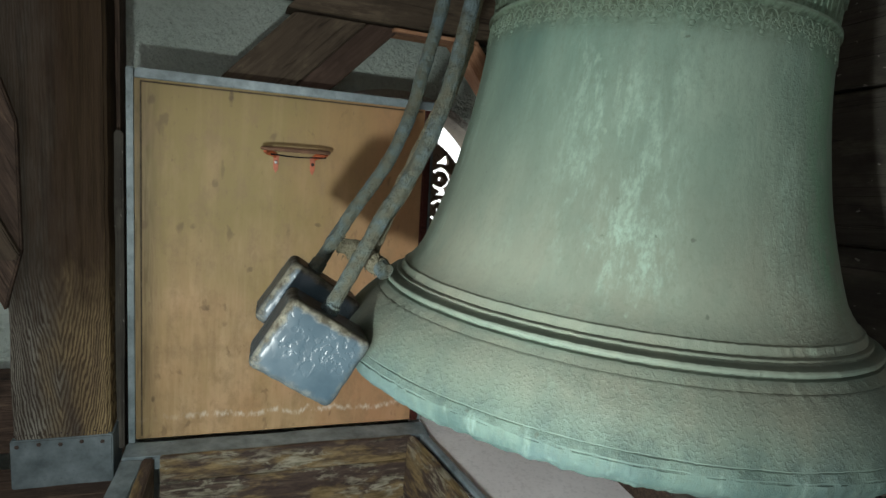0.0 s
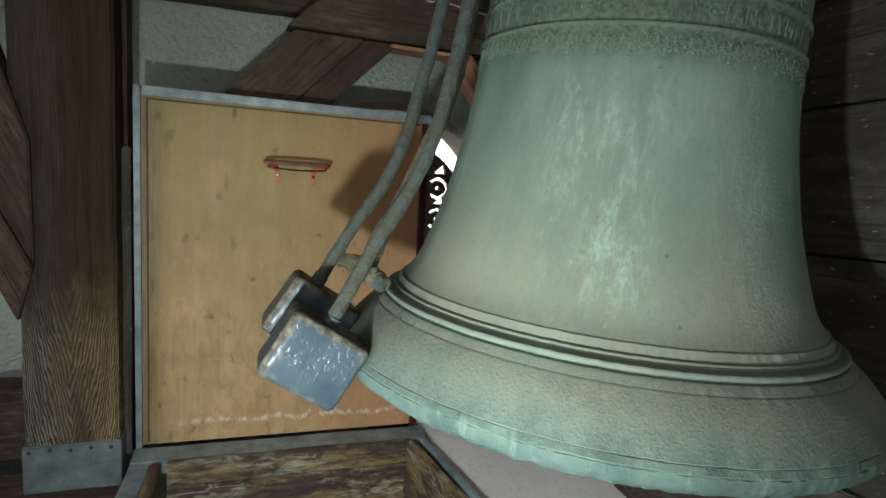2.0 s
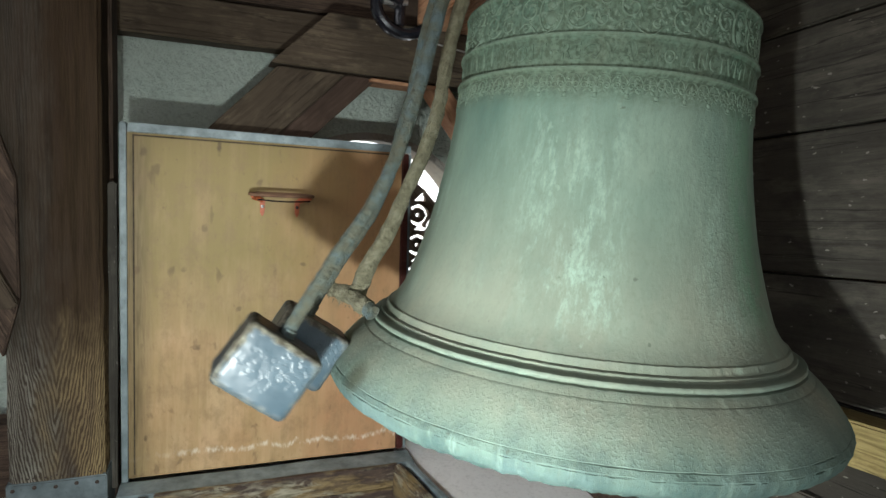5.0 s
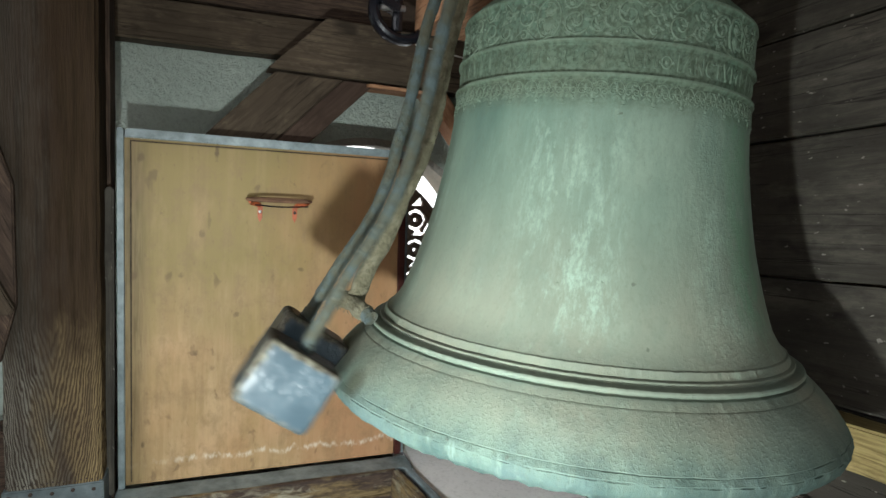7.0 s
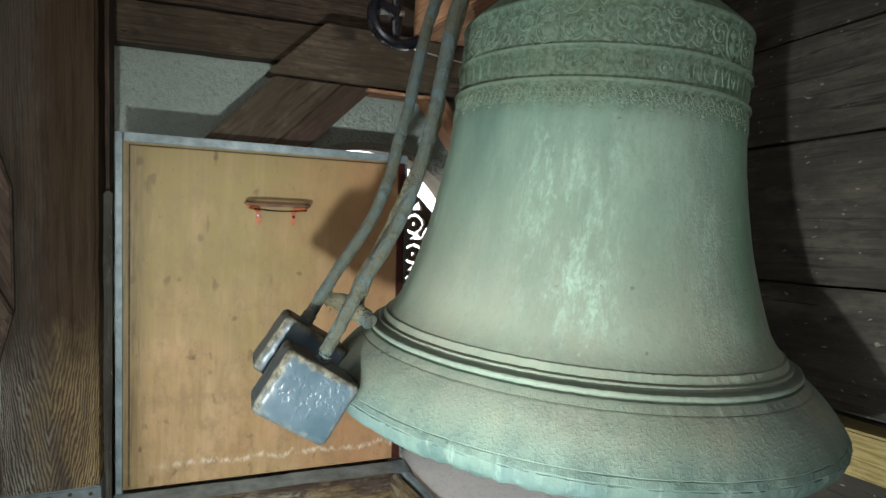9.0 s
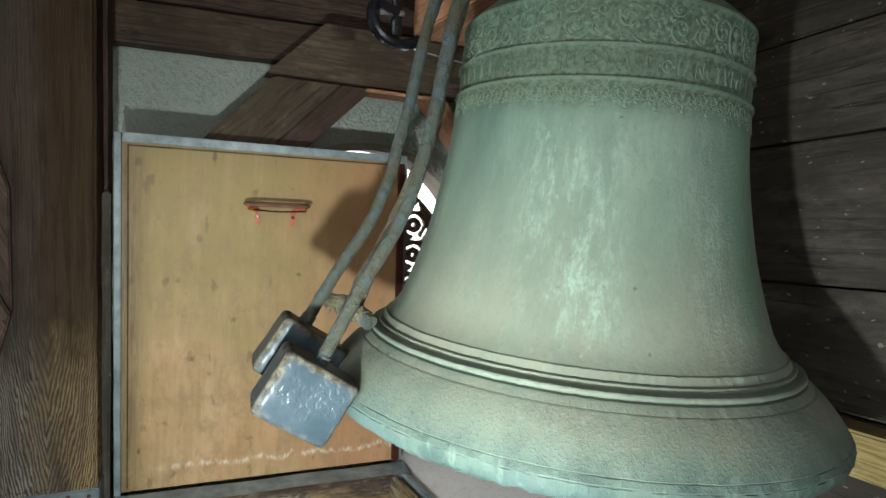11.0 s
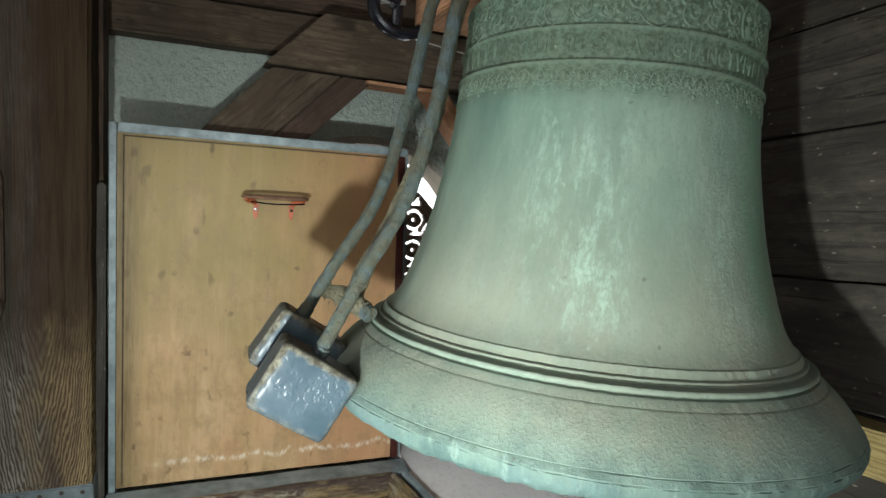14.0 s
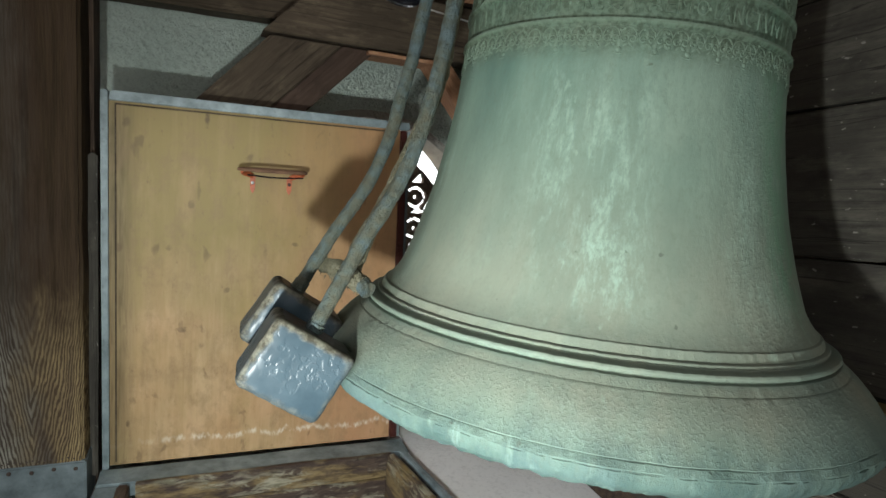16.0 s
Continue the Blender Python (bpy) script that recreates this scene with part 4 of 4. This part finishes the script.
def bell_body_bm():
    bm = bmesh.new()
    steps = 600
    whole = [(z, r) for z, r in reversed(INNER)] + PROFILE
    rings = []
    for z, r in whole:
        if r == 0:
            rings.append([bm.verts.new((0, 0, z))])
            continue
        row = []
        for k in range(steps):
            a = math.tau * k / steps
            c, s = math.cos(a), math.sin(a)
            dz, dr = 0.0, 0.0
            n1 = noise.noise(Vector((c * 3, s * 3, z * 4)))
            dr += 0.0008 * n1
            if z < 0.684 and r > 0.42:
                k1 = 0.25 * noise.noise(Vector((c * 9, s * 9, 0))) + 0.8 * noise.noise(Vector((c * 28, s * 28, 2))) + 1.1 * noise.noise(Vector((c * 55, s * 55, 5)))
                dz = 0.0034 * k1 * (0.684 - z) / 0.034
                dr += 0.0025 * noise.noise(Vector((c * 40, s * 40, z * 60)))
            elif 0.684 < z < 0.6957 and r > 0.43:
                dr += 0.0018 * noise.noise(Vector((c * 16, s * 16, z * 300))) + 0.0012 * noise.noise(Vector((c * 70, s * 70, z * 200)))
            elif 0.75 < z < 0.80:
                dr += 0.0008 * noise.noise(Vector((c * 45, s * 45, z * 40))) + 0.0011 * noise.noise(Vector((c * 110, s * 110, z * 90)))
                dz = 0.0007 * noise.noise(Vector((c * 60, s * 60, 3)))
            row.append(bm.verts.new(((r + dr) * c, (r + dr) * s, z + dz)))
        rings.append(row)
    for r0, r1 in zip(rings, rings[1:]):
        if len(r0) == 1:
            for k in range(steps):
                bm.faces.new((r0[0], r1[k], r1[(k + 1) % steps]))
        elif len(r1) == 1:
            for k in range(steps):
                bm.faces.new((r0[k], r0[(k + 1) % steps], r1[0]))
        else:
            for k in range(steps):
                bm.faces.new((r0[k], r0[(k + 1) % steps], r1[(k + 1) % steps], r1[k]))
    bmesh.ops.recalc_face_normals(bm, faces=bm.faces)
    return bm


class Relief:
    """Low ridges cast on the bell's skin, gathered as one mesh."""

    def __init__(self):
        self.verts, self.faces = [], []

    def stroke(self, pts, wide, high):
        n = len(pts)
        first = len(self.verts)
        for i, (s, z) in enumerate(pts):
            s0, z0 = pts[max(i - 1, 0)]
            s1, z1 = pts[min(i + 1, n - 1)]
            dx, dz = s1 - s0, z1 - z0
            size = math.hypot(dx, dz) or 1
            px, pz = -dz / size * wide, dx / size * wide
            taper = 0.45 if i in (0, n - 1) else 1.0
            for k, h in ((-1, -0.0006), (-0.5, 0.8 * high * taper), (0.0, 1.1 * high * taper), (0.5, 0.8 * high * taper), (1, -0.0006)):
                self.verts.append(tuple(on_bell(s + px * k * taper, z + pz * k * taper, h)))
        for i in range(n - 1):
            for k in range(4):
                a = first + i * 5 + k
                self.faces.append((a, a + 1, a + 6, a + 5))

    def spiral(self, s, z, r, start, turns, flip=1, wide=0.0022, high=0.0022):
        n = int(18 * turns)
        pts = []
        for i in range(n + 1):
            t = i / n
            a = start + flip * math.tau * turns * t
            rr = r * (1 - 0.82 * t)
            pts.append((s + rr * math.cos(a), z + rr * math.sin(a)))
        self.stroke(pts, wide, high)

    def knob(self, s, z, r, high=0.003):
        first = len(self.verts)
        for ring, h in ((1.0, -0.0005), (0.7, 0.7 * high), (0.3, high)):
            for k in range(8):
                a = math.tau * k / 8
                self.verts.append(tuple(on_bell(s + r * ring * math.cos(a), z + r * ring * math.sin(a), h)))
        for j in range(2):
            for k in range(8):
                a, b2 = first + j * 8 + k, first + j * 8 + (k + 1) % 8
                self.faces.append((a, b2, b2 + 8, a + 8))
        self.faces.append(tuple(first + 16 + k for k in range(8)))

    def leaf(self, s, z, a, size, high=0.0028):
        c, d = math.cos(a), math.sin(a)
        pts = [(s + c * t * size, z + d * t * size) for t in (0, 0.25, 0.5, 0.75, 1.0)]
        first = len(self.verts)
        for i, (p, q) in enumerate(pts):
            w = size * 0.28 * math.sin(math.pi * (0.12 + 0.85 * i / 4))
            for k, h in ((-1, -0.0005), (0, high), (1, -0.0005)):
                self.verts.append(tuple(on_bell(p - d * w * k, q + c * w * k, h)))
        for i in range(4):
            for k in range(2):
                b2 = first + i * 3 + k
                self.faces.append((b2, b2 + 1, b2 + 4, b2 + 3))

    def done(self, name, parent, label):
        me = bpy.data.meshes.new(name)
        me.from_pydata(self.verts, [], self.faces)
        me.materials.append(PATINA)
        me.shade_smooth()
        ob = new(name, me)
        ob.parent = parent
        ob["label"] = label
        bm = bmesh.new()
        bm.from_mesh(me)
        bmesh.ops.recalc_face_normals(bm, faces=bm.faces)
        bm.to_mesh(me)
        bm.free()
        return ob


def bell():
    rnd = random.Random(7)
    b = empty("bell", BELL, "large green patinated bronze bell with cast ornament bands", "bell")
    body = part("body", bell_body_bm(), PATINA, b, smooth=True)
    body.data.set_sharp_from_angle(angle=radians(24))
    # scroll frieze under the shoulder
    fr = Relief()
    pitch = 0.078
    for i in range(21):
        s, z = -0.82 + i * pitch, 1.288
        up = 1 if i % 2 else -1
        fr.spiral(s, z + 0.006 * up, 0.021, 0.4 * up, 1.4, up, 0.0022, 0.0019)
        fr.spiral(s + 0.036, z + 0.012 * up, 0.013, 2.2, 1.2, -up, 0.0018, 0.0017)
        fr.spiral(s + 0.038, z - 0.017 * up, 0.010, 0.2, 1.1, up, 0.0017, 0.0016)
        fr.spiral(s - 0.006, z - 0.022 * up, 0.007, 1.2, 1.1, -up, 0.0015, 0.0015)
        fr.stroke([(s - 0.022 + t * 0.011, z - 0.024 * up + up * 0.012 * math.sin(t * 1.1)) for t in range(7)], 0.0018, 0.0017)
        for k in range(22):
            a = rnd.uniform(0, math.tau)
            fr.leaf(s + rnd.uniform(-0.02, 0.056), z + rnd.uniform(-0.026, 0.026), a, rnd.uniform(0.007, 0.014), 0.0019)
        for k in range(16):
            fr.knob(s + rnd.uniform(-0.02, 0.056), z + rnd.uniform(-0.027, 0.027), rnd.uniform(0.0015, 0.003), 0.002)
        if i % 4 == 1:
            fr.stroke([(s + 0.036 + 0.019 * math.cos(t * math.tau / 20), z + 0.029 * math.sin(t * math.tau / 20)) for t in range(21)], 0.0022, 0.0024)
            fr.knob(s + 0.036, z + 0.011, 0.007, 0.0035)
            fr.knob(s + 0.036, z - 0.009, 0.011, 0.0035)
    fr.done("frieze", b, "cast scroll and leaf frieze")
    # hanging lace below the inscription
    lc = Relief()
    pitch = 0.043
    for i in range(38):
        s, z = -0.82 + i * pitch + rnd.uniform(-0.002, 0.002), 1.1835
        for half in (-0.25, 0.25):
            c = s + half * pitch
            lc.stroke([(c + 0.0105 * math.cos(math.pi * t / 8), z - 0.002 + 0.013 * math.sin(math.pi * t / 8)) for t in range(9)], 0.0014, 0.0014)
            lc.spiral(c - 0.005, z - 0.005, 0.006, 0.3, 1.2, 1, 0.0013, 0.0013)
            lc.spiral(c + 0.005, z - 0.005, 0.006, 2.8, 1.2, -1, 0.0013, 0.0013)
            lc.leaf(c, z + 0.006, -math.pi / 2, 0.012, 0.0016)
            lc.leaf(c, z - 0.009, -math.pi / 2 - 0.8, 0.009, 0.0015)
            lc.leaf(c, z - 0.009, -math.pi / 2 + 0.8, 0.009, 0.0015)
        lc.leaf(s, z - 0.004, -math.pi / 2, 0.014, 0.0018)
        lc.knob(s, z - 0.0185, 0.004, 0.002)
        lc.stroke([(s - 0.006, z - 0.0235), (s, z - 0.0245), (s + 0.006, z - 0.0235)], 0.0014, 0.0013)
        for k in range(9):
            lc.knob(s + rnd.uniform(-0.02, 0.02), z + rnd.uniform(-0.016, 0.013), rnd.uniform(0.001, 0.0024), 0.0016)
    lc.done("lace_band", b, "cast hanging lace ornament")
    inscription(b)


def inscription(parent):
    """Raised capitals between the two rings; what is too worn to read stays as bars."""
    z0, tall = 1.2165, 0.0245
    for text, c, wide in (("G", -0.150, 0.018), ("O", -0.127, 0.02), ("I", -0.108, 0.005), ("T", -0.092, 0.016), ("R", -0.052, 0.015), ("E", -0.0355, 0.010), ("Q", -0.015, 0.024), ("V", 0.013, 0.019), ("A", 0.035, 0.019), ("E", 0.055, 0.012), ("M", 0.074, 0.02), ("I", 0.118, 0.005), ("A", 0.133, 0.018), ("N", 0.153, 0.016), ("C", 0.173, 0.016), ("T", 0.191, 0.015), ("V", 0.210, 0.018), ("M", 0.233, 0.02)):
        s0, s1 = c - wide / 2, c + wide / 2
        cu = bpy.data.curves.new("letter", "FONT")
        cu.body, cu.size, cu.extrude, cu.bevel_depth, cu.resolution_u = text, 1.0, 0.05, 0.02, 3
        ob = bpy.data.objects.new("letter", cu)
        me = bpy.data.meshes.new_from_object(ob)
        bpy.data.objects.remove(ob)
        xs, ys = [v.co.x for v in me.vertices], [v.co.y for v in me.vertices]
        bm = bmesh.new()
        bm.from_mesh(me)
        bmesh.ops.subdivide_edges(bm, edges=[e for e in bm.edges if e.calc_length() > 0.15], cuts=2)
        for v in bm.verts:
            u = (v.co.x - min(xs)) / (max(xs) - min(xs))
            w = (v.co.y - min(ys)) / (max(ys) - min(ys))
            h = 0.0027 if v.co.z > 0.0 else -0.001
            v.co = on_bell(s0 + (s1 - s0) * u, z0 + tall * w, h)
        bpy.data.meshes.remove(me)
        part("letter", bm, PATINA, parent)
    bars = [-0.36 + 0.024 * i for i in range(8)] + [0.256 + 0.024 * i for i in range(8)]
    for s in bars:
        r = Relief()
        r.stroke([(s, z0 + tall * t / 4) for t in range(5)], 0.0045, 0.0013)
        r.done("worn_letter", parent, "worn raised letter")
    for s in (-0.076, -0.066, 0.087, 0.098, 0.109):
        r = Relief()
        r.knob(s, z0 + tall * 0.45, 0.003, 0.002)
        if s == 0.098:
            r.stroke([(s + 0.0075 * math.cos(math.tau * t / 14), z0 + tall * 0.45 + 0.0085 * math.sin(math.tau * t / 14)) for t in range(15)], 0.0016, 0.002)
        r.done("stop_point", parent, "raised dividing point")


bell()
timber("headstock", (0.91, -0.28, 1.46), (0.91, -1.80, 1.46), -0.13, 0.13, 0.0, 0.26, FRESH, label="orange-brown timber headstock that carries the bell", category="beam")
for dx, dy in ((-0.08, 0.0), (0.08, 0.0), (0, 0.08), (0, -0.08)):
    tagged(link("crown_strap", tube_bm([(0.925 + dx * 0.6, -1.005 + dy * 0.6, 1.39), (0.925 + dx * 1.2, -1.005 + dy * 1.2, 1.44), (0.925 + dx, -1.005 + dy, 1.475)], 0.018), BLACK), "black iron strap that ties the bell to its headstock", "strap", "crown straps")


# ---- bracket and wire above ----
def bracket():
    b = empty("iron_bracket", pose(0.735, -0.305, 1.505), "black glossy iron shackle bolted before the tie beam", "bracket")
    ring = [(0.085 * math.cos(a) * 1.0, 0, 0.075 * math.sin(a)) for a in (radians(d) for d in range(150, 391, 15))]
    part("bow", tube_bm([(x, y, z) for x, y, z in ring], 0.017, 12, flat=1.5), BLACK, b)
    part("shank", tube_bm([(-0.015, 0, 0.2), (-0.015, 0, -0.055)], 0.016, 12), BLACK, b)
    bm = box_bm(-0.03, 0.03, -0.03, 0.03, -0.012, 0.012, 0.004)
    part("nut", bm, BLACK, b, m=pose(-0.045, -0.01, 0.01, 0, 20, 0))
    part("bolt", tube_bm([(-0.07, -0.02, 0.0), (0.0, -0.02, 0.006)], 0.008, 10), STEEL, b, "bright steel bolt")
    part("plate", box_bm(-0.09, 0.1, 0.0, 0.03, 0.06, 0.3, 0.004), BLACK, b)


bracket()
tagged(link("wire", tube_bm([(0.66, -0.28, 1.452), (0.74, -0.3, 1.43), (0.90, -0.32, 1.405), (1.3, -0.34, 1.36)], 0.0022, 8), STEEL), "thin bright steel wire below the shackle", "wire")


# ---- the clock hammers ----
PIVOT_X, PIVOT_Z = 0.78, 1.62


def head_bm(seed):
    """A block with rounded, battered edges."""
    half, n = [k / 2 for k in HEAD_SIZE], 26
    bm = bmesh.new()
    bmesh.ops.create_cube(bm, size=2)
    bmesh.ops.subdivide_edges(bm, edges=bm.edges[:], cuts=n, use_grid_fill=True)
    for v in bm.verts:
        q = [math.sin(c * math.pi / 2) ** 1 * h for c, h in zip(v.co, half)]
        core = [max(-(h - HEAD_ROUND), min(h - HEAD_ROUND, c)) for c, h in zip(q, half)]
        d = Vector(q) - Vector(core)
        p = Vector(core) + (d.normalized() * HEAD_ROUND if d.length > 1e-7 else Vector((0, 0, 0)))
        on_edge = sum(abs(c) > 1e-6 for c in d) > 1
        k = p * 38 + Vector((seed, 0, 0))
        dent = 0.0006 * noise.noise(k * 0.6) + (0.0009 if on_edge else 0.0004) * noise.noise(k * 2.3)
        v.co = p + p.normalized() * dent
    return bm


def hammer(name, y, head_at, tilt, rod, label, seed):
    """The thing's origin is its pivot; parts are given in its space."""
    o = Vector((PIVOT_X, y, PIVOT_Z))
    h = empty(name, pose(*o), label, "hammer", "clock hammers")
    head = part("head", head_bm(seed), HEAD, h, "pitted grey-blue painted iron head", True, Matrix.Translation(Vector(head_at) - o) @ pose(0, 0, 0, -3, 0, -3) @ pose(0, 0, 0, 0, tilt, 0))
    pts = [Vector(p) - o for p in rod]
    part("rod", tube_bm(pts, [0.0105] * (len(pts) - 1) + [0.013], 16, 0.0012, seed=seed), ROD, h)
    ferrule = [pts[0], pts[0] + (pts[1] - pts[0]) * 0.22]
    part("ferrule", tube_bm(ferrule, 0.0125, 14, 0.001, seed=seed + 3), ROD, h, "grey painted rod end")
    return h


YA, YB = -1.10, -0.965
ROD_A = [(0.398, YA, 0.765), (0.425, YA, 0.818), (0.459, YA, 0.888), (0.493, YA, 0.947), (0.522, YA, 1.01), (0.542, YA, 1.078), (0.558, YA, 1.158), (0.571, YA, 1.245), (0.586, YA, 1.324), (0.63, YA, 1.45), (0.70, YA, 1.56), (PIVOT_X, YA, PIVOT_Z)]
ROD_B = [(0.390, YB, 0.785), (0.446, YB, 0.883), (0.498, YB, 0.967), (0.529, YB, 1.045), (0.547, YB, 1.125), (0.562, YB, 1.19), (0.576, YB, 1.272), (0.597, YB, 1.361), (0.64, YB, 1.46), (0.71, YB, 1.56), (PIVOT_X, YB, PIVOT_Z)]
hammer_near = hammer("clock_hammer", YA, (0.3755, YA, 0.7185), 31, ROD_A, "grey-blue iron clock hammer striking the bell's lip", 0.0)
hammer("clock_hammer", YB, (0.386, YB, 0.734), 33, ROD_B, "idle grey-blue iron clock hammer resting at the bell", 5.0)
tagged(link("hammer_axle", tube_bm([(PIVOT_X, -1.2, PIVOT_Z), (PIVOT_X, -0.85, PIVOT_Z)], 0.022, 16), BLACK), "dark iron axle on which the hammers swing", "axle")
for yy in (-1.2, -0.85):
    tagged(link("axle_bearing", box_bm(PIVOT_X - 0.04, PIVOT_X + 0.04, yy - 0.012, yy + 0.012, PIVOT_Z - 0.05, PIVOT_Z + 0.05, 0.004), BLACK), "dark iron bearing plate on the headstock", "bearing", "axle bearings")


def check_spring():
    c = empty("check_spring", pose(0, 0, 0), "ochre crusted iron check bar with a cross peg behind the hammers", "spring")
    bar = [(0.470, -0.995, 0.828), (0.477, -0.995, 0.845), (0.489, -0.995, 0.878), (0.514, -0.995, 0.924), (0.535, -0.995, 0.971), (0.552, -0.995, 1.016), (0.571, -0.995, 1.062), (0.587, -0.995, 1.107), (0.598, -0.995, 1.152), (0.605, -0.995, 1.195), (0.610, -0.995, 1.237), (0.625, -0.995, 1.32), (0.665, -0.995, 1.45), (0.74, -0.995, 1.58)]
    part("bar", tube_bm(bar, [0.0165, 0.0155, 0.0145, 0.0145, 0.0135] + [0.0125] * (len(bar) - 5), 14, 0.0022, flat=0.8), STOP, c)
    part("peg", tube_bm([(0.432, -0.955, 0.831), (0.449, -0.975, 0.830), (0.466, -1.0, 0.827), (0.477, -1.03, 0.819), (0.482, -1.04, 0.816)], [0.0125, 0.0145, 0.0165, 0.0155, 0.0135], 14, 0.004), STOP, c, "crusted cross peg")
    rnd = random.Random(4)
    bm = bmesh.new()
    for i in range(70):
        t = rnd.random()
        a = rnd.uniform(0, math.tau)
        o = Vector((0.432, -0.955, 0.831)).lerp(Vector((0.480, -1.036, 0.817)), t)
        w = Vector((0.6 * math.cos(a), 0.5 * math.cos(a), math.sin(a)))
        o += w * 0.013
        tip = o + w * rnd.uniform(0.003, 0.008) + Vector((rnd.uniform(-0.003, 0.003), 0, rnd.uniform(-0.004, 0.002)))
        side = w.cross(Vector((0.6, -0.8, 0))).normalized() * 0.0018
        lift = Vector((0.6, -0.8, 0)) * 0.0018
        vs = [bm.verts.new(p) for p in (o + side, o - side, o + lift, tip)]
        for f in ((0, 1, 3), (1, 2, 3), (2, 0, 3), (0, 2, 1)):
            bm.faces.new([vs[k] for k in f])
    bmesh.ops.recalc_face_normals(bm, faces=bm.faces)
    part("crust", bm, STOP, c, "ragged crust of old grease and dust")["kind"] = "stuff"
    part("peg_end", tube_bm([(0.482, -1.04, 0.816), (0.487, -1.052, 0.811)], 0.0135, 12, 0.0008), ROD, c, "grey-green peg end")


check_spring()


# ---- what moves ----
def motions():
    swing = [(-1.06, 0), (-0.95, 0.22), (-0.85, 0.38), (-0.75, 0.46), (-0.65, 0.62), (-0.55, 0.71), (-0.45, 0.77), (-0.35, 0.93), (-0.26, 1.0), (-0.2, 0.9), (-0.15, 0.72), (-0.1, 0.49), (-0.05, 0.24), (0.0, 0.0), (0.06, 0.03), (0.13, 0.0)]
    rows = [(0.0, pose(PIVOT_X, YA, PIVOT_Z))]
    for hit in (1.36, 3.56, 5.76, 7.95, 10.16, 12.45):
        for dt, k in swing:
            rows.append((round(hit + dt, 3), pose(PIVOT_X, YA, PIVOT_Z, 0, 8.45 * k, 0)))
    rows.append((16.0, pose(PIVOT_X, YA, PIVOT_Z)))
    walk(hammer_near, rows)


motions()
